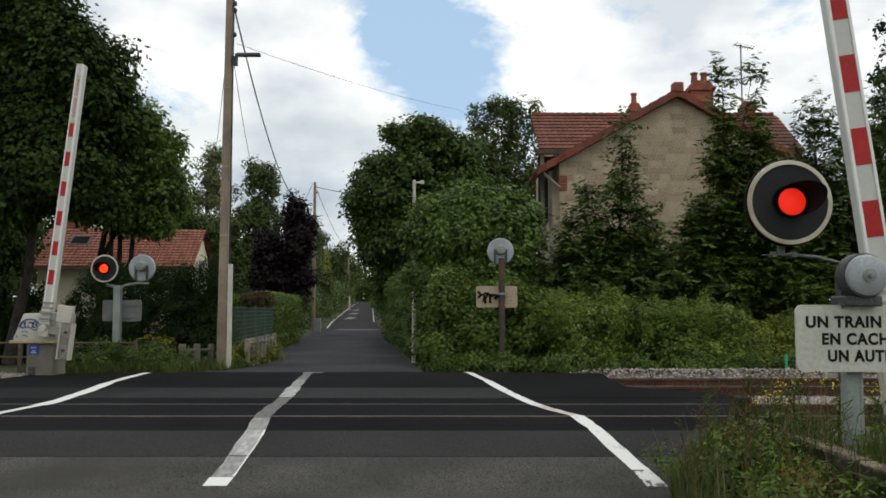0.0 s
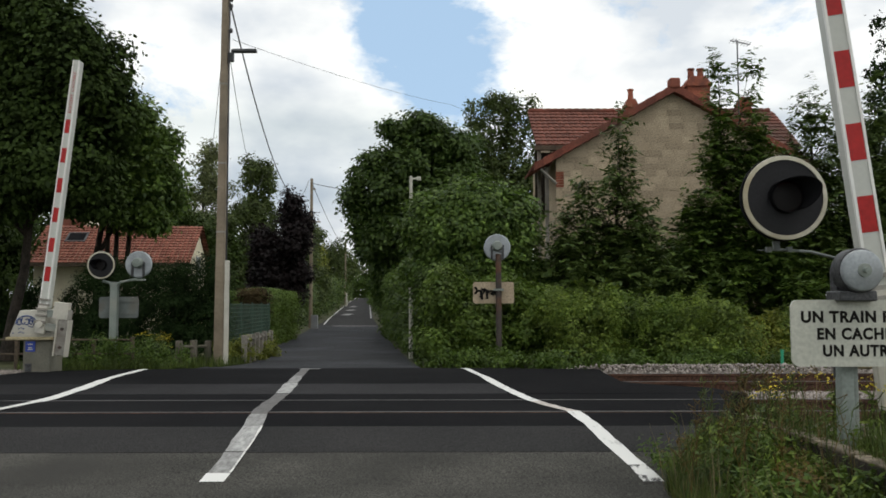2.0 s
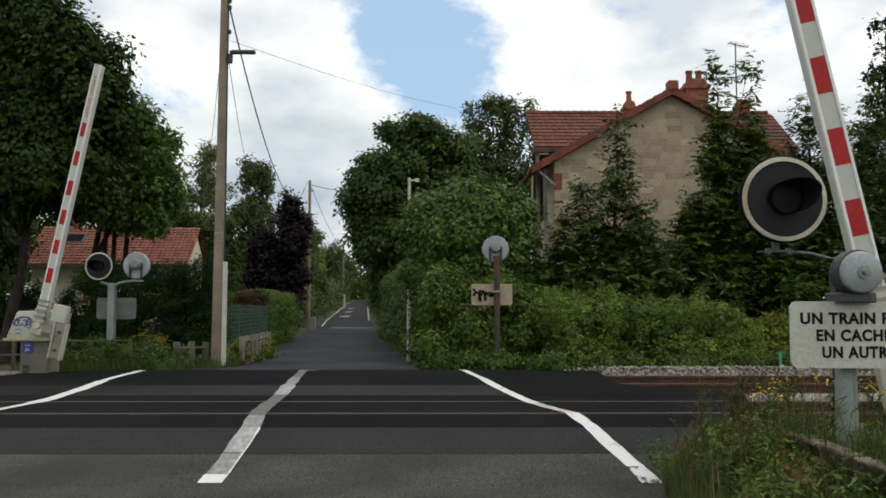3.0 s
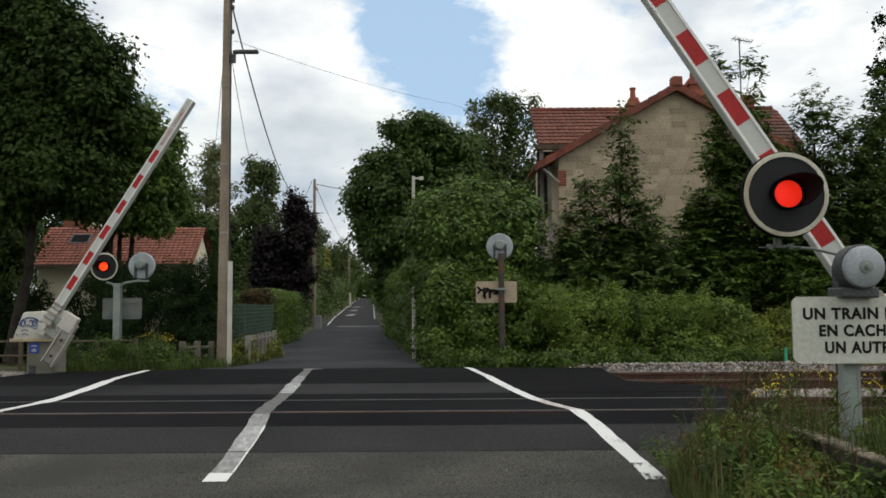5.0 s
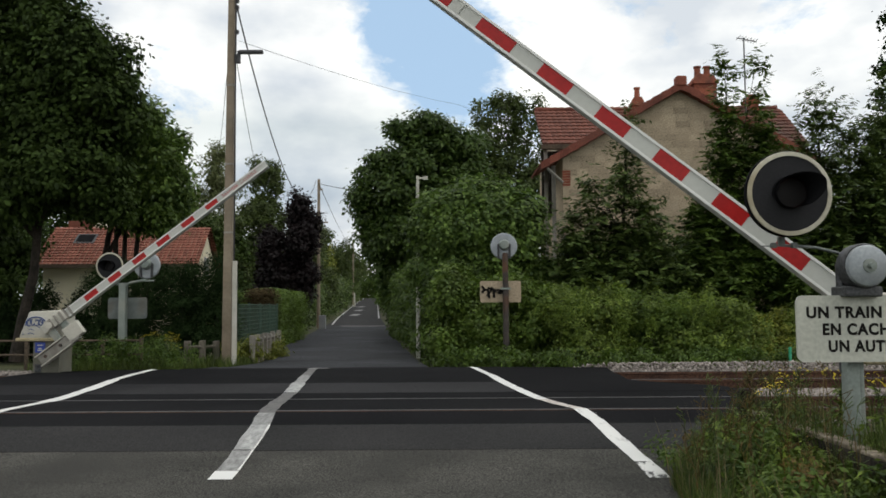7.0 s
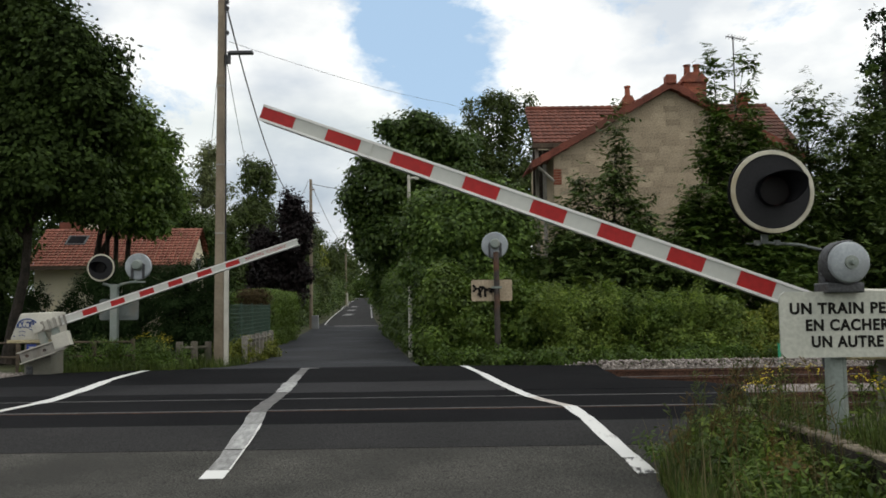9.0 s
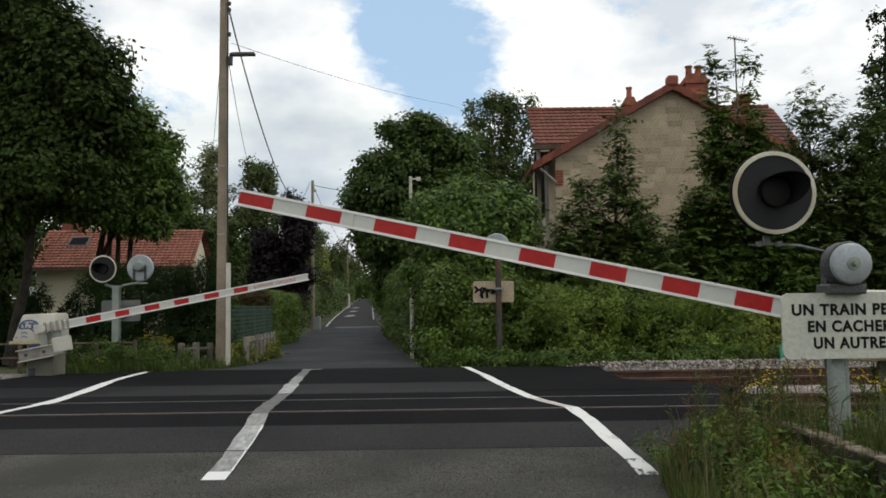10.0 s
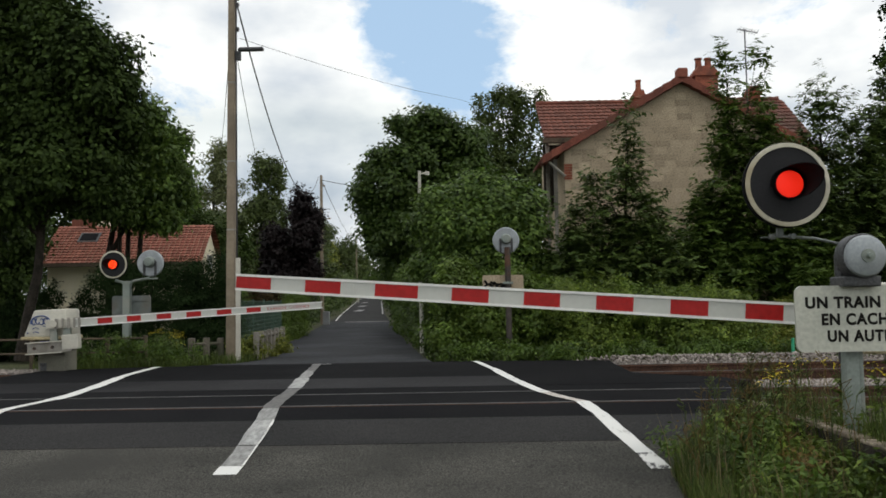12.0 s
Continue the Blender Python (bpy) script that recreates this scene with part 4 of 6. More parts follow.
def near_signal():
    root = thing("crossing_signal", pose(2.735, 5.75, 0.25), "grey-green steel post with round red light, bell and warning plate", "traffic signal", "crossing signals")
    bm = bmesh.new()
    box(bm, 0.0, 0.09, -0.05, 0.05, -0.25, 0.80, bevel=0.012)
    box(bm, 0.09, 0.128, -0.03, 0.045, -0.25, 0.80, bevel=0.01)
    part("post", bm, M["galv"], root, "weathered galvanised box post", True)
    bm = bmesh.new()
    tube(bm, [(0.04, 0.05, 0.6), (0.04, 0.05, 1.35)], 0.045, 12)
    part("upper_post", bm, M["dark_steel"], root)
    # warning plate
    bm = bmesh.new()
    plate(bm, -0.36, 0.59, -0.12, -0.10, 0.682, 1.131, 0.05)
    s = part("warning_plate", bm, M["sign_white"], root, "off-white plate with black words")
    for words, z, at_left, wide in (("UN TRAIN PEUT", 0.981, -0.2955, 0.805), ("EN CACHER", 0.867, -0.1905, 0.577), ("UN AUTRE", 0.754, -0.154, 0.492)):
        row = letters("row", words, 0.104, Matrix.Identity(4), M["ink"], None, spacing=1.12, thick=0.0042)
        xs = [v.co.x for v in row.data.vertices]
        k = wide / (max(xs) - min(xs))
        bpy.data.objects.remove(row)
        start = 0
        for word in words.split():
            at = words.index(word, start)
            start = at + len(word)
            before = letters("row", words[:start], 0.104, Matrix.Identity(4), M["ink"], None, "LEFT", 1.12, 0.0042)
            end = max(v.co.x for v in before.data.vertices)
            bpy.data.objects.remove(before)
            w = letters("word", word, 0.104, FACE, M["ink"], s, "RIGHT", 1.12, 0.0042)
            right = max(v.co.x for v in w.data.vertices)
            for v in w.data.vertices:
                v.co.x = at_left + (v.co.x - right + end) * k
                v.co.y -= 0.122
                v.co.z += z
    bm = bmesh.new()
    for z in (0.72, 1.06):
        box(bm, -0.30, 0.46, -0.10, -0.07, z, z + 0.04)
    part("plate_rail", bm, M["galv"], s)
    # bell
    bm = bmesh.new()
    ring_solid(bm, [(0.001, -0.26), (0.118, -0.256), (0.134, -0.245), (0.139, -0.23), (0.139, -0.19)], (0.075, 0, 1.325))
    bell = part("bell", bm, M["steel"], root, "round grey steel warning bell", True)
    bm = bmesh.new()
    ring_solid(bm, [(0.146, -0.215), (0.152, -0.20), (0.150, -0.10), (0.10, -0.04), (0.001, 0.0)], (0.075, 0, 1.325))
    part("bell_back", bm, M["dark_steel"], bell, smooth=True)
    bm = bmesh.new()
    ring_solid(bm, [(0.001, -0.305), (0.018, -0.303), (0.02, -0.27), (0.045, -0.268), (0.048, -0.25)], (0.078, 0, 1.325), seg=20)
    part("bell_nut", bm, M["galv"], bell, smooth=True)
    bm = bmesh.new()
    box(bm, -0.06, 0.19, -0.20, 0.02, 1.12, 1.19, bevel=0.01)
    part("bell_foot", bm, M["dark_steel"], bell)
    # arm and lamp
    bm = bmesh.new()
    tube(bm, [(0.0, -0.02, 1.42), (-0.18, -0.05, 1.46), (-0.42, -0.08, 1.475)], 0.010, 8)
    box(bm, -0.57, -0.29, -0.12, -0.10, 1.465, 1.472)
    for x in (-0.51, -0.37):
        box(bm, x, x + 0.03, -0.13, -0.09, 1.455, 1.49)
    box(bm, -0.46, -0.415, -0.11, -0.09, 1.47, 1.53)
    part("lamp_arm", bm, M["galv_dark"], root, "dark steel bracket")
    b = lamp(root, -0.422, -0.22, 1.812, 0.284, -1, True)
    return root, lens(root, -0.422, -0.262, 1.812, 0.094, -1, M["lamp_core"])


def far_signal_left():
    root = thing("crossing_signal", pose(-6.62, 17.0, 0.12), "grey steel post with two round lights, one facing away", "traffic signal", "crossing signals")
    bm = bmesh.new()
    h_post(bm, 0.14, 0.12, 0.0, 1.72)
    part("post", bm, M["galv"], root)
    bm = bmesh.new()
    tube(bm, [(0, 0, 1.60), (-0.10, 0, 1.70), (-0.24, 0, 1.74)], 0.03, 8)
    tube(bm, [(0, 0, 1.60), (0.12, 0, 1.72), (0.45, 0, 1.78)], 0.025, 8)
    box(bm, 0.30, 0.62, -0.03, 0.03, 1.75, 1.78)
    part("lamp_arm", bm, M["galv"], root)
    bm = bmesh.new()
    plate(bm, -0.34, 0.46, 0.075, 0.095, 0.99, 1.42, 0.05)
    box(bm, -0.30, 0.42, 0.06, 0.075, 1.06, 1.10)
    box(bm, -0.30, 0.42, 0.06, 0.075, 1.31, 1.35)
    part("plate_back", bm, M["galv_dark"], root, "bare grey back of the warning plate")
    lamp(root, -0.245, -0.10, 2.06, 0.28, -1, True, -1)
    back_disc(root, 0.46, 0.05, 2.08, 0.275)
    return root, lens(root, -0.245, -0.142, 2.06, 0.094, -1, M["lamp_far"])


def far_signal_right():
    root = thing("crossing_signal", pose(1.20, 17.0, 0.15), "thin rusty post with grey signal back and scrawled plate", "traffic signal", "crossing signals")
    bm = bmesh.new()
    tube(bm, [(0, 0, 0), (0, 0, 2.25)], 0.06, 12)
    part("post", bm, M["rusty_post"], root, "dark post with rust patches", True)
    back_disc(root, -0.02, 0.08, 2.39, 0.275)
    bm = bmesh.new()
    plate(bm, -0.52, 0.32, 0.065, 0.085, 1.24, 1.68, 0.04)
    p = part("plate_back", bm, M["mortar"], root, "pale plate scrawled with black spray paint")
    bm = bmesh.new()
    rng = random.Random(9)
    for k in range(7):
        x = -0.48 + 0.06 * k
        tube(bm, [(x, 0.06, 1.58 - 0.02 * k + rng.uniform(-0.06, 0.06)), (x + rng.uniform(0.02, 0.1), 0.06, 1.50), (x + rng.uniform(-0.02, 0.1), 0.06, 1.36 + rng.uniform(-0.05, 0.1))], 0.027, 5)
    part("scrawl", bm, M["ink"], p)
    bm = bmesh.new()
    box(bm, -0.10, 0.10, -0.075, 0.065, 1.50, 1.54)
    part("plate_clip", bm, M["galv"], p)


near_sig, near_lens = near_signal()
far_sig, far_lens = far_signal_left()
far_signal_right()


# ---------------------------------------------------------------- poles and wires
def utility_pole():
    root = thing("utility_pole", pose(-4.74, 18.0, -0.02), "tall weathered concrete utility pole with a small lamp arm", "utility pole", "roadside poles")
    bm = bmesh.new()
    rings = []
    for k in range(10):
        z, w = 9.6 * k / 9, 0.098 - 0.0042 * k
        rings.append([bm.verts.new((0.003 * z + sx * w, sy * w, z)) for sx, sy in ((-1, -1), (1, -1), (1, 1), (-1, 1))])
    for a, b in zip(rings, rings[1:]):
        for i in range(4):
            bm.faces.new((a[i], a[(i + 1) % 4], b[(i + 1) % 4], b[i]))
    bm.faces.new(rings[-1])
    part("shaft", bm, M["pole_wood"], root, "square tapering grey-brown shaft")
    bm = bmesh.new()
    tube(bm, [(0.15, -0.12, 0.3), (0.155, -0.12, 3.4), (0.145, -0.11, 6.0), (0.14, -0.09, 9.4)], 0.018, 6)
    part("cable", bm, M["wire"], root)
    bm = bmesh.new()
    box(bm, 0.10, 0.22, -0.05, 0.05, 6.72, 6.92, bevel=0.01)
    box(bm, 0.16, 0.22, -0.03, 0.03, 6.85, 6.99)
    box(bm, 0.20, 0.72, -0.07, 0.07, 6.93, 7.0, bevel=0.015)
    part("lamp_arm", bm, M["dark_steel"], root, "short dark street light arm")
    for z in (2.95, 4.45, 6.2):
        bm = bmesh.new()
        w = 0.103 - 0.0042 * z * 9 / 9.6
        box(bm, 0.003 * z - w, 0.003 * z + w, -w, w, z, z + 0.035)
        part("band", bm, M["dirty_steel"], root, "weathered steel band")
    for z in (7.4, 7.95, 8.1):
        bm = bmesh.new()
        tube(bm, [(0.10, -0.05, z), (0.17, -0.05, z)], 0.015, 6)
        ring_solid(bm, [(0.02, -0.05), (0.035, 0.0), (0.02, 0.05)], (0.17, -0.05, z), "Z", 10)
        part("insulator", bm, M["dark_steel"], root)


utility_pole()


def white_post():
    bm = bmesh.new()
    box(bm, -4.545, -4.455, 17.60, 17.68, 0.0, 2.31, bevel=0.01)
    solo("white_post", bm, M["white_paint"], "plain white painted square post beside the pole", "post")


white_post()


def thin_pole(name, x, y, z0, h, r, material, label, arms, group="roadside poles"):
    root = thing(name, pose(x, y, z0), label, "pole", group)
    bm = bmesh.new()
    tube(bm, [(0, 0, 0), (0, 0, h * 0.5), (0, 0, h)], [r, r * 0.85, r * 0.7], 10)
    part("shaft", bm, material, root, smooth=True)
    for z, l in arms:
        bm = bmesh.new()
        tube(bm, [(0, 0, z), (l, 0, z + 0.02)], 0.03 if h < 7 else 0.05, 6)
        box(bm, l - 0.12 if l > 0 else l, l if l > 0 else l + 0.12, -0.05, 0.05, z - 0.04, z + 0.06)
        part("arm", bm, material, root)


thin_pole("lamp_post", -0.80, 23.0, -0.1, 5.05, 0.06, M["white_paint"], "slim pale grey lamp post beside the hedge", [(4.97, 0.28)])
thin_pole("utility_pole", -8.52, 55.0, -0.1, 9.9, 0.13, M["pole_wood"], "slim brown utility pole along the lane", [(7.0, 0.6), (9.2, 0.25)])
thin_pole("utility_pole", -17.04, 150.0, 1.6, 11.5, 0.18, M["pole_wood"], "distant utility pole along the lane", [(8.8, 0.7)])
thin_pole("utility_pole", -15.1, 135.0, 1.25, 2.2, 0.14, M["white_paint"], "low white post along the far lane", [])


def wire(a, b, sag, r, label):
    a, b = Vector(a), Vector(b)
    bm = bmesh.new()
    pts = [a.lerp(b, k / 24) - Vector((0, 0, sag * 4 * (k / 24) * (1 - k / 24))) for k in range(25)]
    tube(bm, pts, r, 5)
    solo("overhead_wire", bm, M["wire"], label, "wire", group="overhead wires")


wire((-4.62, 17.95, 8.05), (-8.7, 55.0, 9.7), 2.5, 0.018, "thick dark overhead cable along the lane")
wire((-4.6, 18.0, 6.75), (-12.8, 60.0, 11.2), 1.9, 0.008, "thin sagging overhead wire over the gardens")
wire((-4.8, 18.0, 6.6), (-16.8, 60.0, 13.2), 1.2, 0.008, "thin sagging overhead wire over the gardens")
wire((-4.55, 18.0, 7.20), (0.45, 36.0, 10.15), 0.14, 0.0055, "thin overhead wire crossing to the house")
wire((0.45, 36.0, 10.15), (7.3, 28.0, 6.8), 0.3, 0.0055, "thin overhead wire crossing to the house")
wire((-8.5, 55.0, 9.5), (-2.4, 50.0, 8.2), 0.2, 0.02, "thin overhead wire into the chestnut tree")
wire((-8.5, 55.0, 9.5), (-16.9, 150.0, 12.0), 0.9, 0.02, "thin overhead wire along the lane")


# ---------------------------------------------------------------- houses
def tiles(bm, o, across, down, n, rows, lift=0.05):
    """Roof tiles laid in lapped rows over a slope: o top corner, across and down its full edges."""
    o, across, down = Vector(o), Vector(across), Vector(down)
    nrm = across.cross(down).normalized()
    if nrm.z < 0:
        nrm = -nrm
    for j in range(rows):
        for i in range(n):
            a = o + across * (i / n) + down * (j / rows)
            b = o + across * ((i + 0.96) / n) + down * (j / rows)
            c = b + down * (1.12 / rows)
            d = a + down * (1.12 / rows)
            mid = (a + b) / 2 + nrm * (lift * 0.6)
            mid2 = (c + d) / 2 + nrm * (lift * 1.5)
            vs = [bm.verts.new(p) for p in (a + nrm * 0.01, mid, b + nrm * 0.01, c + nrm * lift, mid2, d + nrm * lift, c, d)]
            bm.faces.new((vs[0], vs[1], vs[4], vs[5]))
            bm.faces.new((vs[1], vs[2], vs[3], vs[4]))
            bm.faces.new((vs[5], vs[4], vs[3], vs[6], vs[7]))


def single_tiles(root, o, across, down, n, rows, material):
    """Roof tiles as objects of their own on one shared mesh: across and down are the steps from tile to tile."""
    bm = bmesh.new()
    tiles(bm, (0, 0, 0), across, down, 1, 1)
    me = mesh_of("roof_tile", bm, material)
    for j in range(rows):
        for i in range(n):
            ob = new("roof_tile", me)
            ob.parent = root
            ob.location = Vector(o) + Vector(across) * i + Vector(down) * j


def prism_x(bm, pts, x0, x1):
    a = [bm.verts.new((x0, y, z)) for y, z in pts]
    b = [bm.verts.new((x1, y, z)) for y, z in pts]
    n = len(pts)
    bm.faces.new(a)
    bm.faces.new(b[::-1])
    for k in range(n):
        bm.faces.new((a[k], b[k], b[(k + 1) % n], a[(k + 1) % n]))


def prism_y(bm, pts, y0, y1):
    a = [bm.verts.new((x, y0, z)) for x, z in pts]
    b = [bm.verts.new((x, y1, z)) for x, z in pts]
    n = len(pts)
    bm.faces.new(a)
    bm.faces.new(b[::-1])
    for k in range(n):
        bm.faces.new((a[k], b[k], b[(k + 1) % n], a[(k + 1) % n]))


def chimney(root, x0, x1, y0, y1, z0, z1, pots):
    bm = bmesh.new()
    box(bm, x0, x1, y0, y1, z0, z1 - 0.35)
    box(bm, x0 - 0.06, x1 + 0.06, y0 - 0.06, y1 + 0.06, z1 - 0.35, z1 - 0.22)
    vs = box(bm, x0 - 0.02, x1 + 0.02, y0, y1, z1 - 0.22, z1)
    for v in vs[4:]:
        v.co.x = (v.co.x - (x0 + x1) / 2) * 0.62 + (x0 + x1) / 2
    c = part("chimney", bm, M["brick"], root, "red brick chimney stack")
    for px, h in pots:
        bm = bmesh.new()
        ring_solid(bm, [(0.12, -0.05), (0.10, h * 0.8), (0.13, h * 0.85), (0.13, h), (0.08, h), (0.08, h * 0.6)], (px, (y0 + y1) / 2, z1), "Z", 14)
        part("chimney_pot", bm, M["brick"], c, smooth=True)


def stone_house():
    root = thing("house", pose(0, 0, 0), "old stone house with dark red tiled roof and brick chimney", "house", "houses")
    Y0 = 28.0
    apx, apz, lx, lz, rx = 7.95, 8.62, 3.95, 6.35, 11.95
    bm = bmesh.new()
    prism_y(bm, [(lx, -0.4), (rx, -0.4), (rx, lz), (apx, apz), (lx, lz)], Y0, Y0 + 3.6)
    part("wall", bm, M["mortar"], root, "pale ochre stone gable wall")
    # wing running across behind the gable
    bm = bmesh.new()
    prism_x(bm, [(Y0 + 3.2, -0.4), (Y0 + 9.2, -0.4), (Y0 + 9.2, 7.1), (Y0 + 5.3, 8.6), (Y0 + 3.2, 7.1)], 4.2, 12.9)
    part("wall", bm, M["mortar"], root, "stone wall of the cross wing")
    # roofs
    bm = bmesh.new()
    for j in range(10):
        wide = 9.95 - 24 * 0.217 - 0.02 * j
        tiles(bm, (3.55 + 24 * 0.217, Y0 + 5.3 - 0.29 * j, 9.18 - 0.192 * j), (wide, 0, 0), (0, -0.29, -0.192), int(wide * 4.6), 1)
    single_tiles(root, (3.55, Y0 + 5.3, 9.18), (0.217, 0, 0), (0, -0.29, -0.192), 24, 10, M["tile_dark_each"])
    part("roof", bm, M["tile_dark"], root, "dark red tiles of the cross wing", kind="stuff")
    bm = bmesh.new()
    lo = [bm.verts.new(p) for p in ((3.58, Y0 + 5.3, 9.15), (13.48, Y0 + 5.3, 9.15), (13.3, Y0 + 2.45, 7.25), (3.58, Y0 + 2.45, 7.25))]
    bm.faces.new(lo)
    bm.faces.new([bm.verts.new(v.co - Vector((0, 0, 0.1))) for v in lo])
    part("roof_boards", bm, M["bark"], root)
    bm = bmesh.new()
    tiles(bm, (apx, Y0 - 0.25, apz + 0.10), (0, 2.9, 0), (-4.75, 0, -2.70), 12, 16)
    tiles(bm, (apx, Y0 - 0.25, apz + 0.10), (0, 2.9, 0), (4.75, 0, -2.70), 12, 16)
    part("roof", bm, M["tile_dark"], root, "dark red tiles over the gable", kind="stuff")
    bm = bmesh.new()
    for k in range(34):
        x = 3.6 + 9.75 * k / 34
        tube(bm, [(x, Y0 + 5.3, 9.20), (x + 0.30, Y0 + 5.3, 9.22)], [0.10, 0.12], 8)
    part("ridge_tiles", bm, M["tile_dark"], root, kind="stuff")
    # verge along the gable edge
    for s in (-1, 1):
        bm = bmesh.new()
        n = 15
        for k in range(n):
            a = Vector((apx + s * 4.75 * k / n, Y0 - 0.28, apz + 0.10 - 2.70 * k / n))
            b = Vector((apx + s * 4.75 * (k + 1.06) / n, Y0 - 0.30, apz + 0.13 - 2.70 * (k + 1.06) / n))
            for q in (0.0,):
                vs = [bm.verts.new(p) for p in (a + Vector((0, 0, 0.10)), b + Vector((0, 0, 0.10)), b - Vector((0, 0, 0.16)), a - Vector((0, 0, 0.16)))]
                ws = [bm.verts.new(v.co + Vector((0, 0.35, 0))) for v in vs]
                bm.faces.new(vs)
                for i in range(4):
                    bm.faces.new((vs[i], ws[i], ws[(i + 1) % 4], vs[(i + 1) % 4]))
        part("verge_tiles", bm, M["tile_dark"], root, "red verge tiles along the gable", kind="stuff")
    bm = bmesh.new()
    box(bm, apx - 0.16, apx + 0.2, Y0 - 0.33, Y0 + 0.1, apz + 0.06, apz + 0.42, bevel=0.06)
    part("ridge_stop", bm, M["tile_dark"], root)
    chimney(root, 8.48, 9.25, Y0 + 0.02, Y0 + 0.7, 7.6, 9.18, [(8.70, 0.34), (9.03, 0.34)])
    chimney(root, 7.40, 7.86, Y0 + 4.6, Y0 + 5.0, 8.6, 9.55, [(7.63, 0.42)])
    chimney(root, 12.1, 12.55, Y0 + 5.0, Y0 + 5.5, 8.6, 9.72, [])
    # open timber eave
    bm = bmesh.new()
    box(bm, 3.62, 3.74, Y0 + 2.5, Y0 + 2.62, 0.0, 7.2)
    box(bm, 3.62, 3.74, Y0 + 0.3, Y0 + 0.42, 0.0, 6.1)
    part("post", bm, M["concrete"], root, "pale timber porch post")
    bm = bmesh.new()
    tube(bm, [(3.4, Y0 - 0.1, 5.95), (3.95, Y0 - 0.1, 5.45)], 0.05, 6)
    part("eave_brace", bm, M["concrete"], root)
    bm = bmesh.new()
    box(bm, 3.5, 13.3, Y0 + 2.25, Y0 + 2.45, 7.05, 7.22)
    part("gutter", bm, M["wood_dark"], root)
    bm = bmesh.new()
    box(bm, 4.14, 4.2, Y0 + 3.3, Y0 + 4.8, 3.6, 5.4)
    part("window", bm, M["glass"], root)
    # dark boards added to give the deep shade under the eave
    bm = bmesh.new()
    for k in range(9):
        box(bm, 3.58 + 0.13 * k, 3.70 + 0.13 * k, Y0 + 3.05, Y0 + 3.12, 4.6, 7.1)
    part("board_cladding", bm, M["bark"], root, "dark boards added in place of the shade under the eave", kind="stuff")
    # stone courses over the gable
    shapes = []
    for w in (0.34, 0.42, 0.50):
        bm = bmesh.new()
        box(bm, -w / 2, w / 2, -0.007, 0.0, 0, 0.218)
        shapes.append((w, mesh_of("stone", bm, M["stone"])))
    rng = random.Random(4)
    n, z = 0, 8.25
    while z > 3.2 and n < 300:
        half = min(4.0, (apz - z - 0.24) / (apz - lz) * 4.0)
        x = apx - half + rng.uniform(0.02, 0.2)
        while x < apx + min(half, 2.2) and n < 300:
            w, me = rng.choice(shapes)
            if x + w > apx + half:
                break
            if rng.random() < 0.90:
                ob = new("stone", me)
                ob.parent = root
                ob.location = (x + w / 2, Y0 + rng.uniform(-0.004, 0.004), z)
                n += 1
            x += w + 0.014
        z -= 0.232
    bm = bmesh.new()
    for k in range(6):
        box(bm, 3.93, 4.2, Y0 - 0.03, Y0, 5.35 + 0.09 * k, 5.42 + 0.09 * k)
    part("brick_corner", bm, M["brick"], root, "red brick corner under the eave")
    return root


def antenna():
    root = thing("television_antenna", pose(10.50, 28.8, 7.72), "thin television antenna on a mast above the roof", "antenna")
    bm = bmesh.new()
    tube(bm, [(0, 0, -1.2), (0, 0, 2.95)], 0.025, 6)
    part("mast", bm, M["dark_steel"], root)
    bm = bmesh.new()
    tube(bm, [(-0.25, 0, 2.95), (0.45, 0, 2.80)], 0.02, 5)
    part("boom_tube", bm, M["dark_steel"], root)
    for k in range(7):
        x = -0.2 + 0.1 * k
        bm = bmesh.new()
        tube(bm, [(x, -0.25, 2.945 - 0.021 * k), (x + 0.02, 0.25, 2.945 - 0.021 * k)], 0.012, 4)
        part("element", bm, M["dark_steel"], root)
    bm = bmesh.new()
    tube(bm, [(0, 0, 2.3), (0.35, 0, 2.28)], 0.012, 4)
    part("side_arm", bm, M["dark_steel"], root)


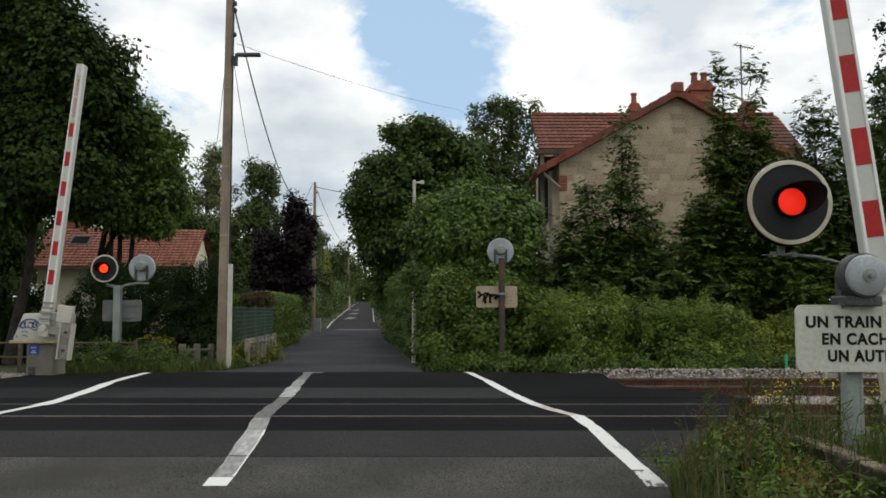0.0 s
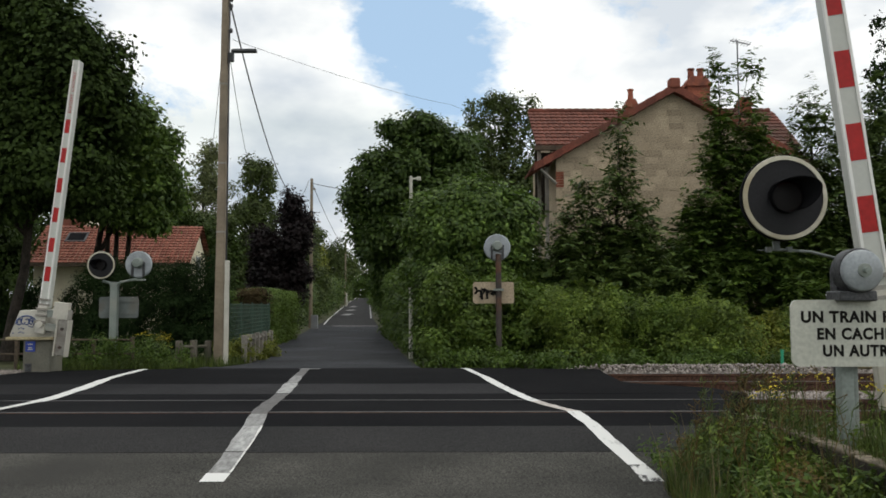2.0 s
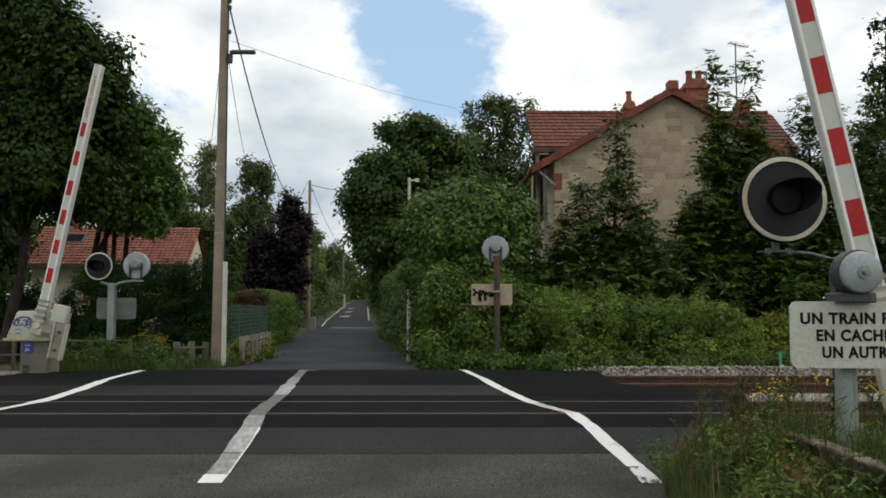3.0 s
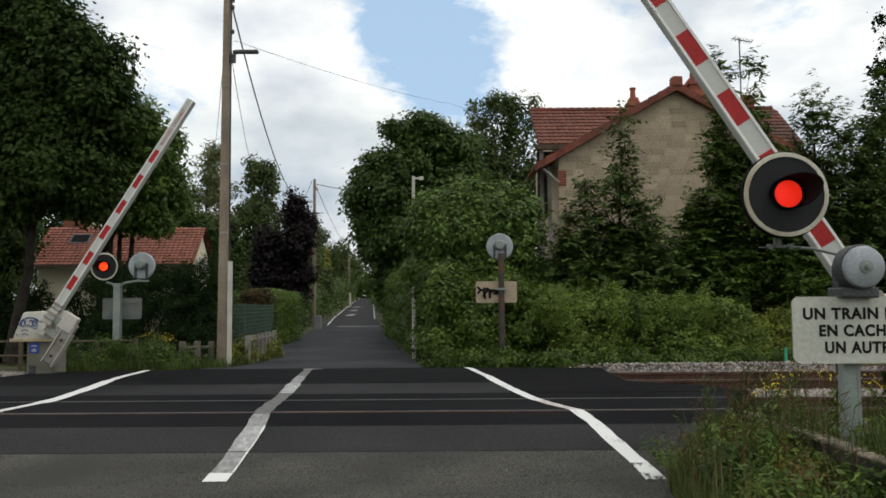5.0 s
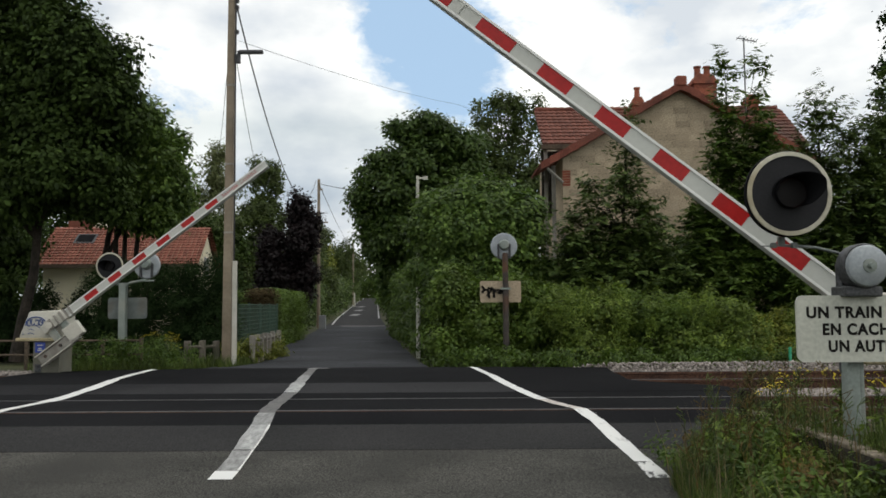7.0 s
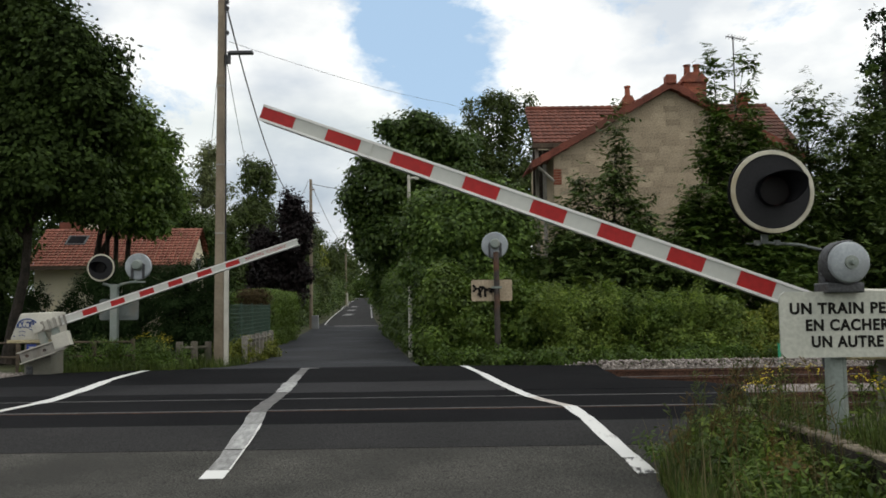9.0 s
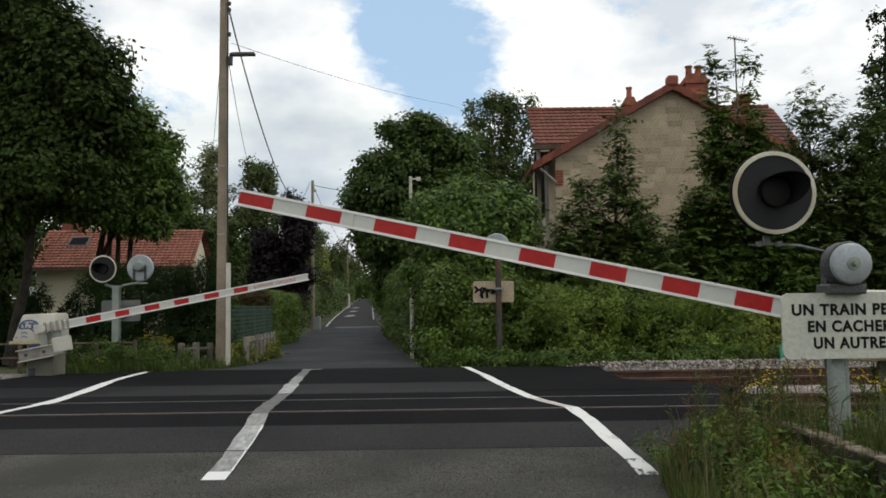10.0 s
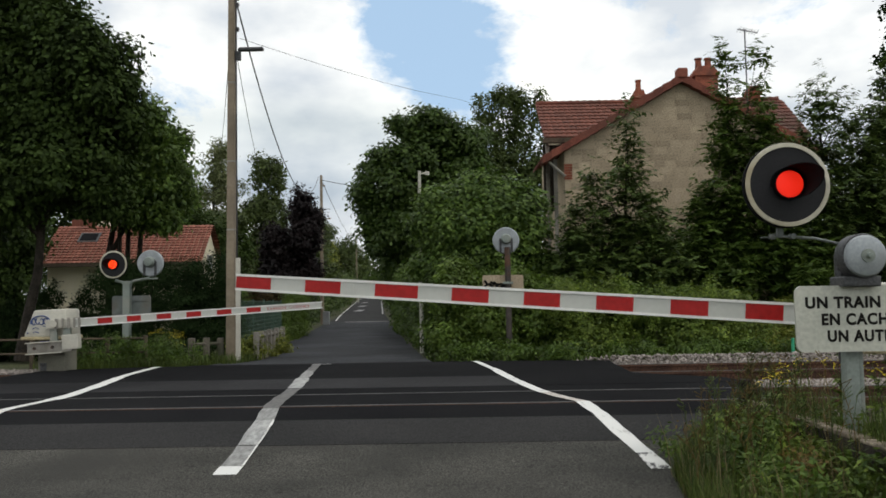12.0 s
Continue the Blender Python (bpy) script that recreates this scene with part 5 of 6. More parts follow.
def bungalow():
    turn = Matrix.Translation((-12.8, 32.3, 0)) @ Matrix.Rotation(radians(5), 4, "Z") @ Matrix.Translation((12.8, -32.3, 0))
    root = thing("house", turn, "low cream house with an orange-red tiled roof and skylight", "house", "houses")
    x0, x1, y0, y1 = -15.7, -9.9, 32.5, 36.5
    bm = bmesh.new()
    prism_x(bm, [(y0, -0.3), (y1, -0.3), (y1, 3.1), ((y0 + y1) / 2, 4.52), (y0, 3.1)], x0, x1)
    part("wall", bm, M["render_wall"], root, "cream rendered wall")
    bm = bmesh.new()
    tw = (x1 - x0 + 0.5) / 34
    single_tiles(root, (x0 - 0.3, 34.5, 4.66), (tw, 0, 0), (0, -2.4 / 14, -1.66 / 14), 21, 14, M["tile_light_each"])
    tiles(bm, (x0 - 0.3 + 21 * tw, 34.5, 4.66), (13 * tw, 0, 0), (0, -2.4, -1.66), 13, 14)
    tiles(bm, (x0 - 0.3, 34.5, 4.66), (x1 - x0 + 0.5, 0, 0), (0, 2.4, -1.66), 34, 14)
    part("roof", bm, M["tile_light"], root, "orange-red tiled roof", kind="stuff")
    bm = bmesh.new()
    box(bm, x0 - 0.3, x1 + 0.2, 32.02, 32.17, 2.88, 3.02)
    part("gutter", bm, M["wood_dark"], root)
    bm = bmesh.new()
    sk = Matrix.Translation((-14.5, 33.7, 4.08)) @ Matrix.Rotation(radians(34.7), 4, "X")
    box(bm, -0.40, 0.40, -0.36, 0.36, -0.05, 0.09, sk)
    w = part("skylight", bm, M["dark_steel"], root, "dark framed skylight")
    bm = bmesh.new()
    box(bm, -0.32, 0.32, -0.28, 0.28, 0.092, 0.10, sk)
    part("pane", bm, M["black"], w)
    bm = bmesh.new()
    box(bm, -15.6, -14.6, 34.8, 35.5, 3.5, 4.98)
    part("chimney", bm, M["tile_light"], root)
    bm = bmesh.new()
    box(bm, -14.6, -14.1, 34.85, 35.3, 3.6, 4.92)
    part("chimney_side", bm, M["render_wall"], root)
    bm = bmesh.new()
    box(bm, x1, x1 + 0.05, 34.1, 34.9, 2.6, 3.4)
    part("window", bm, M["zinc"], root)


house = stone_house()
antenna()
bungalow()


# ---------------------------------------------------------------- trees and hedges
tree("broadleaf_tree", (-10.85, 21.0, 0.0), (-10.2, 21.2, 5.5), 0.15,
     [(-11.6, 21.5, 7.2, 2.6, 2.2, 2.6), (-9.6, 20.6, 7.4, 1.5, 1.5, 1.5), (-8.55, 20.6, 6.9, 1.0, 1.0, 1.0), (-9.3, 20.8, 5.3, 1.6, 1.5, 1.5), (-11.2, 20.8, 4.6, 1.7, 1.5, 1.3), (-10.6, 21, 9.4, 1.4, 1.5, 1.5), (-8.6, 20.6, 4.4, 0.8, 0.9, 0.8), (-13.0, 21, 5.2, 1.7, 1.5, 1.8), (-12.6, 22, 3.2, 1.1, 0.9, 1.3), (-9.2, 21.3, 6.2, 1.3, 1.2, 1.2), (-10.2, 21.6, 5.6, 1.5, 1.3, 1.4), (-10.8, 21.8, 7.4, 1.4, 1.3, 1.4)],
     90000, 0.18, M["leaf_dark"], M["bark"], 11, "tall dense dark green broadleaf tree", inner=0.15)
root = tree("broadleaf_tree", (-9.95, 24.0, 0.0), (-9.75, 24.2, 4.8), 0.14,
     [(-8.9, 24.2, 5.6, 1.15, 1.1, 1.5), (-8.45, 24.0, 4.6, 0.95, 1.0, 1.0), (-9.7, 24.2, 4.5, 1.1, 1.0, 1.0), (-9.2, 23.6, 4.0, 0.9, 0.9, 0.45), (-8.15, 24.1, 5.6, 0.6, 0.8, 0.9), (-8.75, 24.0, 6.35, 0.75, 0.8, 0.8), (-8.9, 24.6, 4.8, 1.0, 0.8, 1.2)],
     32000, 0.17, M["leaf_round"], M["bark"], 12, "bright green broadleaf tree with several dark trunks", inner=0.35)
for bx, tx in ((-9.42, -9.35), (-9.10, -8.95), (-9.68, -9.6)):
    bm = bmesh.new()
    tube(bm, [(bx + 9.95, 0.1, 0), (bx + 9.98, 0.1, 2.2), (tx + 9.95, 0.1, 4.4)], [0.10, 0.085, 0.05], 8)
    part("trunk", bm, M["bark"], root, smooth=True)

tree("birch_tree", (-17.2, 60, -0.1), (-17.0, 60, 11.0), 0.16,
     [(-17.2, 60, 11.2, 1.3, 1.2, 2.2), (-17.6, 60, 8.6, 1.7, 1.4, 1.8), (-16.4, 60, 9.4, 1.2, 1.2, 1.6), (-17.0, 60, 6.4, 2.0, 1.6, 1.8)],
     9000, 0.24, M["leaf_birch"], M["bark_moss"], 13, "airy pale green birch behind the hedges", inner=0.2)
tree("broadleaf_tree", (-13.0, 58, -0.1), (-13.0, 58, 8.0), 0.2,
     [(-13.0, 58, 9.6, 1.2, 1.3, 1.9), (-12.4, 57.5, 7.4, 1.5, 1.4, 1.6), (-13.6, 58, 6.6, 1.6, 1.5, 1.8), (-12.6, 57.5, 4.6, 1.8, 1.5, 2.0)],
     16000, 0.26, M["leaf_far"], M["bark"], 14, "green broadleaf tree behind the hedges", inner=0.35)
tree("broadleaf_tree", (-18.5, 56, -0.1), (-18.5, 56, 6.0), 0.2,
     [(-18.6, 56, 6.2, 1.9, 1.5, 1.8), (-16.4, 55, 5.2, 2.0, 1.6, 2.2), (-14.5, 54, 4.6, 1.6, 1.5, 2.4), (-17.0, 54, 3.2, 2.5, 1.5, 2.0), (-13.4, 53, 3.0, 1.8, 1.5, 2.2)],
     30000, 0.24, M["leaf_far"], M["bark"], 15, "mid-green trees in the gardens", inner=0.35)
tree("purple_tree", (-8.9, 50, -0.1), (-8.9, 50, 5.5), 0.15,
     [(-9.0, 50, 5.2, 1.0, 1.0, 1.9), (-8.6, 50, 6.6, 0.8, 0.8, 1.1), (-9.1, 50, 7.6, 0.5, 0.5, 0.8), (-8.8, 50, 3.2, 1.0, 1.0, 1.4), (-9.5, 50, 2.4, 1.2, 1.0, 2.3), (-10.5, 50.3, 3.2, 1.1, 1.0, 2.4)],
     26000, 0.22, M["leaf_purple"], M["bark"], 16, "dark purple-leaved tree beside the lane", inner=0.35)
tree("broadleaf_tree", (-13.2, 85, 0.0), (-13.2, 85, 7.0), 0.2,
     [(-13.4, 85, 5.0, 1.8, 1.6, 4.0), (-12.8, 80, 3.4, 1.4, 1.6, 3.0), (-13.6, 88, 8.4, 1.3, 1.4, 1.8)],
     11000, 0.32, M["leaf_far"], M["bark"], 17, "green trees lining the far lane")
tree("broadleaf_tree", (-17.3, 112, 0.5), (-17.3, 112, 8.0), 0.2,
     [(-17.2, 112, 6.2, 1.9, 2.0, 5.0), (-15.4, 104, 4.0, 1.5, 2.0, 3.5), (-19.8, 130, 7.5, 2.0, 2.0, 5.0)],
     9000, 0.40, M["leaf_olive"], M["bark"], 18, "green trees lining the far lane")
tree("broadleaf_tree", (-19.0, 148, 1.2), (-19.0, 148, 9.0), 0.2,
     [(-18.8, 148, 7.0, 1.7, 2.0, 4.5), (-18.3, 148, 10.6, 1.2, 1.6, 2.4), (-19.6, 164, 7.0, 2.0, 2.0, 4.6), (-20.5, 148, 9.0, 1.6, 1.6, 3.6)],
     9000, 0.42, M["leaf_far"], M["bark"], 20, "pale green trees along the upper lane", inner=0.3)
crown("far_woods", None, [(-24 - 7 * k, 236 + 4 * abs(k) + 6 * (k % 2), 9.6 + 1.3 * math.sin(k * 2.1), 5.5, 4, 6.0) for k in range(-5, 8)], 34000, 0.95, M["leaf_far"], 19,
      "green woods at the head of the lane", "stuff", inner=0.3)
tagged(bpy.data.objects["far_woods"], category="woods")

tree("chestnut_tree", (-0.8, 45, -0.1), (-1.0, 45, 7.0), 0.35,
     [(-1.4, 45, 8.6, 2.6, 2.4, 2.5), (-3.3, 45, 7.2, 1.7, 1.8, 2.1), (0.8, 45, 8.3, 2.0, 2.0, 2.3), (-3.0, 45, 5.0, 1.5, 1.5, 1.8), (-0.6, 44, 5.4, 2.6, 2.0, 2.4), (-1.2, 45, 10.4, 1.8, 1.8, 1.1), (-2.6, 45, 9.3, 1.4, 1.4, 1.2), (-2.9, 45.3, 8.2, 1.9, 1.6, 1.7), (0.2, 45.2, 9.6, 1.6, 1.6, 1.5), (-3.25, 45, 3.9, 1.1, 1.2, 1.7), (-2.2, 45.5, 3.2, 1.3, 1.2, 2.0)],
     52000, 0.29, M["leaf_chestnut"], M["bark"], 21, "large round dark green chestnut tree", inner=0.3, clump=8, spread=1.3)
tree("broadleaf_tree", (4.4, 60, -0.1), (4.2, 60, 10.0), 0.3,
     [(3.6, 60, 14.6, 2.0, 1.8, 2.4), (6.2, 60, 13.7, 1.8, 1.6, 2.4), (2.4, 60, 11.4, 1.8, 1.6, 2.2), (5.0, 60, 10.2, 2.6, 2.0, 2.6), (7.4, 60, 11.0, 1.2, 1.4, 2.6)],
     17000, 0.28, M["leaf_far"], M["bark"], 22, "tall airy green tree behind the house", inner=0.35)
tree("round_tree", (1.0, 22.5, -0.1), (1.0, 22.5, 2.8), 0.12,
     [(0.95, 22.5, 3.6, 1.45, 1.2, 1.30), (0.05, 22.3, 3.1, 0.80, 0.9, 1.1), (1.95, 22.4, 3.4, 0.80, 0.9, 1.1), (1.0, 22.2, 2.4, 1.6, 1.0, 1.0)],
     46000, 0.145, M["leaf_round"], M["bark"], 23, "round-crowned leafy green tree beside the lane", inner=0.6, lump=0.6)


def hedge(name, a, b, half, top, count, size, leaf, seed, label, **kw):
    """A clipped or wild hedge from a to b on the ground."""
    a, b = Vector(a), Vector(b)
    n = max(2, int((b - a).length / (half * 1.1)) + 1)
    lobes = []
    rng = random.Random(seed)
    for k in range(n):
        p = a.lerp(b, k / (n - 1))
        z0 = p.z
        for z in np.arange(z0 + 0.3, z0 + top - half * 0.6, half * 1.1):
            lobes.append((p.x + rng.uniform(-0.08, 0.08), p.y, z, half, half, half))
        lobes.append((p.x, p.y, z0 + top - half * 0.75, half, half, half * 0.75))
    root = thing(name, Matrix.Translation(a), label, "hedge", "hedges")
    for k in range(n):
        bm = bmesh.new()
        p = a.lerp(b, k / (n - 1)) - a
        tube(bm, [p + Vector((0, 0, -0.1)), p + Vector((0.05, 0, top * 0.4)), p + Vector((rng.uniform(-0.2, 0.2), 0, top * 0.8))], [0.06, 0.05, 0.02], 6)
        part("stem", bm, M["bark"], root)
    crown("foliage", root, lobes, count, size, leaf, seed, **{"lump": 0.45, **kw})
    return root


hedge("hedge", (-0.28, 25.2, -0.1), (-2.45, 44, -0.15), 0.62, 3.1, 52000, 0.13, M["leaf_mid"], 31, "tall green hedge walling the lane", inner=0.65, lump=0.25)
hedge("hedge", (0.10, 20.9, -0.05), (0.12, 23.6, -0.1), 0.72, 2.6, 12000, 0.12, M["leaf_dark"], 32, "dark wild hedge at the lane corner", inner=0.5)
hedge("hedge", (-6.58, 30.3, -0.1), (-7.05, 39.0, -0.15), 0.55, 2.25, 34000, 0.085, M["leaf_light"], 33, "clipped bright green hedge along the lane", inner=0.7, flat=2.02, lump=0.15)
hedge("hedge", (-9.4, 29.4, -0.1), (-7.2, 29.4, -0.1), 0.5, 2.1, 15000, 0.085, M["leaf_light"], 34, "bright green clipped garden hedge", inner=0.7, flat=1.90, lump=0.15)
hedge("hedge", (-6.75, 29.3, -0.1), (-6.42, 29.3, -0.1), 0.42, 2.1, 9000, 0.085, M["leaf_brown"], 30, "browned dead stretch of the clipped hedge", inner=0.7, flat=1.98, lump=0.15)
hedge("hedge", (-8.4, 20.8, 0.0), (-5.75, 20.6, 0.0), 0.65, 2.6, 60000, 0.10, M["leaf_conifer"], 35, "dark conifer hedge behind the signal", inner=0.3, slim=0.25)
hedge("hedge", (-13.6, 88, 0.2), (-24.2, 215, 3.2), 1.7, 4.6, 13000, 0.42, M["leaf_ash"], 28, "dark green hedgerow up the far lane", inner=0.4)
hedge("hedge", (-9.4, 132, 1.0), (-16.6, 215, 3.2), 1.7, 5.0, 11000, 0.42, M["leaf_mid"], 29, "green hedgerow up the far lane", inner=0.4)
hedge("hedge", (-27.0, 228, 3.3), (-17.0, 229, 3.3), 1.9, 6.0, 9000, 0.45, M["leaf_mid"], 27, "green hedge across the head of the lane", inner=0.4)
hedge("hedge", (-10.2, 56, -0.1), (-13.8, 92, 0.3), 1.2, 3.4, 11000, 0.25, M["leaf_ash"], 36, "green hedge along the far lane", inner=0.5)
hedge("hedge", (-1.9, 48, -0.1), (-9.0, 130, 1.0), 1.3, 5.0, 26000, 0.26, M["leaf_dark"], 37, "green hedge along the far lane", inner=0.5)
for k, (bx, bh) in enumerate(((-12.0, 1.35), (-10.9, 1.75), (-10.0, 1.65), (-9.2, 1.4), (-12.7, 1.55), (-13.8, 1.8))):
    tree("conifer_bush", (bx, 22.6, 0.0), (bx, 22.6, bh * 0.7), 0.05,
         [(bx, 22.6, bh * 0.35, 0.55, 0.5, bh * 0.4), (bx, 22.6, bh * 0.72, 0.30, 0.30, bh * 0.30), (bx + 0.05, 22.6, bh * 1.0, 0.13, 0.13, bh * 0.22), (bx - 0.25, 22.55, bh * 0.8, 0.10, 0.12, bh * 0.2), (bx + 0.28, 22.55, bh * 0.78, 0.10, 0.12, bh * 0.2)], 5600, 0.075, M["leaf_conifer"], M["bark"], 40 + k,
         "dark green garden conifer", "bush", "garden conifers", inner=0.4)

hedge("hedge", (-14.5, 24.5, 0.0), (-11.4, 24.0, 0.0), 0.55, 1.0, 12000, 0.08, M["leaf_conifer"], 38, "dark conifer hedge before the cream house", inner=0.5)
tree("broadleaf_tree", (-17.5, 30, 0.0), (-17.5, 30, 5.0), 0.25,
     [(-17.2, 30, 3.2, 1.7, 1.5, 2.8), (-19.5, 30, 4.5, 2.2, 1.6, 3.5), (-17.6, 31, 6.5, 2.0, 1.6, 2.0), (-22.5, 32, 4.5, 2.5, 1.6, 4.0), (-15.7, 29.5, 3.4, 1.3, 1.0, 2.6)],
     38000, 0.2, M["leaf_dark"], M["bark"], 39, "dark dense trees beside the cream house", inner=0.35)

hedge("hedge", (-15.3, 27.5, 0.0), (-14.4, 27.5, 0.0), 0.7, 4.2, 16000, 0.15, M["leaf_dark"], 46, "tall dark hedge beside the cream house", inner=0.4)
hedge("hedge", (-13.2, 22.9, 0.0), (-10.75, 23.0, 0.0), 0.5, 1.05, 14000, 0.085, M["leaf_conifer"], 48, "tall dark conifer hedge beside the trunks", inner=0.5)

tree("broadleaf_tree", (-18.0, 46, 0.0), (-18.0, 46, 6.0), 0.3,
     [(-15.5, 46, 4.5, 2.4, 1.8, 3.6), (-19.0, 46, 5.5, 2.8, 1.8, 4.2), (-23.0, 47, 5.5, 3.0, 1.8, 4.5), (-27.5, 47, 5.0, 3.0, 1.8, 4.5), (-12.6, 46, 3.6, 1.6, 1.5, 2.8)],
     26000, 0.26, M["leaf_dark"], M["bark"], 49, "dark trees behind the cream house", inner=0.3)

# ivy thicket, low scrub and the saplings before the stone house
tree("ivy_thicket", (1.4, 18.9, 0.0), (1.4, 18.9, 1.2), 0.06,
     [(0.5, 19.0, 1.2, 0.9, 0.8, 1.0), (1.3, 18.7, 0.9, 1.2, 0.8, 0.95), (2.2, 18.6, 1.0, 0.9, 0.8, 0.9), (0.1, 18.4, 0.5, 0.7, 0.6, 0.6), (1.8, 19.5, 1.35, 1.0, 0.7, 0.7), (0.6, 20.0, 1.4, 0.8, 0.6, 0.7)],
     26000, 0.11, M["leaf_light"], M["bark"], 51, "ivy-covered thicket round the rusty post", "thicket", inner=0.5)
for k, (sx, sy, w, h, leaf, n) in enumerate(((3.0, 18.0, 1.0, 1.62, "leaf_shrub", 11000), (4.4, 18.2, 1.0, 1.50, "leaf_light", 11000), (5.6, 18.0, 1.0, 1.45, "leaf_shrub", 9500), (6.7, 17.9, 0.9, 1.10, "leaf_olive", 8000), (7.8, 18.0, 1.0, 0.95, "leaf_olive", 8000), (9.4, 18.2, 1.2, 0.95, "leaf_olive", 7000), (11.4, 18.4, 1.4, 1.0, "leaf_olive", 6000))):
    tree("shrub", (sx, sy, 0.05), (sx, sy, h * 0.6), 0.03,
         [(sx, sy, h * 0.45, w, 0.7, h * 0.5), (sx - 0.4, sy + 0.2, h * 0.72, w * 0.45, 0.5, h * 0.32), (sx + 0.45, sy - 0.1, h * 0.66, w * 0.42, 0.5, h * 0.30), (sx, sy - 0.6, 0.32, w * 0.9, 0.5, 0.35)] + [(sx + w * (0.35 * q - 0.7), sy + 0.15 * math.sin(7 * q + k), h * (0.78 + 0.12 * math.sin(5 * q + 2 * k)), 0.13, 0.13, h * 0.24) for q in range(5)],
         n, 0.085, M[leaf], M["bark"], 60 + k, "low tangled green scrub behind the track", "shrub", "scrub behind the track", inner=0.5)
crown("low_scrub", None, [(0.2 + 0.75 * k, 16.35 + 0.12 * math.sin(k * 1.7), 0.22, 0.55, 0.35, 0.24 + 0.06 * math.sin(k * 2.3)) for k in range(18)], 17000, 0.075, M["leaf_mid"], 68,
      "creeping green bramble at the edge of the track", "stuff")
tagged(bpy.data.objects["low_scrub"], category="bramble")


rng_stem = random.Random(67)
stem_lobes = []
for k in range(70):
    x = rng_stem.uniform(2.3, 11.5)
    top = (1.75 if x < 6 else 1.25) * rng_stem.uniform(0.72, 1.08)
    stem_lobes.append((x, rng_stem.uniform(16.9, 17.8), top - 0.42, 0.10, 0.10, 0.42))
crown("scrub_stems", None, stem_lobes, 13000, 0.075, M["leaf_shrub"], 69, "upright leafy weed stems standing over the scrub", "stuff", slim=0.36, inner=0.1, lump=0.3)
tagged(bpy.data.objects["scrub_stems"], category="weeds")


def sapling(name, base, shoots, count, leaf, seed, label, size=0.20):
    """Young ash: upright shoots with tiers of long leaflets and lower bushy lobes."""
    lobes = []
    for sx, sz0, sz1, w in shoots:
        n = max(2, int((sz1 - sz0) / 0.45))
        rng = random.Random(seed + int(sx * 100))
        for k in range(n):
            q = k / (n - 1)
            z = sz0 + (sz1 - sz0) * q
            ww = w * (1 - 0.78 * q ** 1.6) + 0.05
            lobes.append((base[0] + sx, base[1], z, ww * 0.5, ww * 0.5, 0.22))
            turn0 = rng.uniform(0, math.tau)
            for j in range(3):
                a = turn0 + j * 2.1 + rng.uniform(-0.5, 0.5)
                r = ww * rng.uniform(0.45, 0.95)
                lobes.append((base[0] + sx + math.cos(a) * r, base[1] + math.sin(a) * r, z + rng.uniform(-0.2, 0.25), ww * 0.45, ww * 0.45, 0.24 + 0.16 * rng.random()))
    return tree(name, base, (base[0] + shoots[0][0], base[1], shoots[0][2] * 0.8), 0.07, lobes, count, size, leaf, M["bark"], seed, label, "tree", "young trees", slim=0.42, inner=0.15, clump=11, compound=True)


sapling("young_tree", (4.3, 21.5, 0.0), [(0.4, 2.2, 6.0, 0.75), (-0.55, 1.6, 4.6, 0.8), (1.0, 1.4, 3.8, 0.7), (-1.1, 1.0, 3.6, 0.6), (0.1, 0.8, 3.4, 1.3), (-0.9, 0.8, 3.2, 0.9), (0.9, 0.8, 3.3, 0.9)], 24000, M["leaf_ash"], 71, "young dark green ash tree before the stone house")
sapling("young_tree", (7.9, 22.0, 0.0), [(-0.42, 4.4, 7.9, 0.27), (0.42, 4.4, 7.7, 0.30), (-0.6, 1.5, 5.4, 1.0), (0.6, 1.5, 5.6, 1.15), (1.4, 1.0, 4.4, 0.9), (-1.2, 0.8, 3.8, 0.8)], 42000, M["leaf_mid"], 72, "tall young ash tree with two bright leading shoots")
sapling("young_tree", (10.4, 22.4, 0.0), [(-0.3, 3.0, 7.1, 0.7), (0.5, 2.6, 6.4, 0.8), (-1.0, 1.0, 5.2, 0.9), (1.2, 1.0, 5.0, 0.9)], 21000, M["leaf_ash"], 73, "young ash tree with feathery top")
sapling("young_tree", (12.0, 23.0, 0.0), [(0.2, 3.0, 7.4, 0.6), (-0.4, 2.0, 6.2, 0.8), (0.6, 1.0, 5.0, 1.2)], 20000, M["leaf_ash"], 74, "young ash tree with feathery top")
tree("dark_conifer", (14.3, 26.0, 0.0), (14.3, 26, 9.0), 0.2,
     [(14.3, 26, 2 + 0.9 * k, 1.9 - 0.17 * k, 1.6 - 0.14 * k, 0.6) for k in range(10)], 13000, 0.17, M["leaf_conifer"], M["bark"], 75, "tall dark drooping conifer", inner=0.3)
for k, (sx, sy, w, h) in enumerate(((2.2, 23.4, 1.0, 2.6), (3.5, 24.0, 1.1, 3.0), (5.4, 24.2, 1.4, 3.1), (7.6, 24.6, 1.6, 3.6), (10.0, 25.0, 1.8, 4.4), (12.6, 25.4, 1.9, 4.6), (15.0, 24.0, 1.8, 5.0))):
    tree("bush", (sx, sy, 0.0), (sx, sy, h * 0.6), 0.07, [(sx, sy, h * 0.35, w, 1.0, h * 0.42), (sx + 0.3, sy, h * 0.72, w * 0.7, 0.8, h * 0.32)], 9000, 0.15, M["leaf_dark"], M["bark"], 80 + k,
         "dark green bush filling the garden before the house", "bush", "garden bushes", inner=0.4)


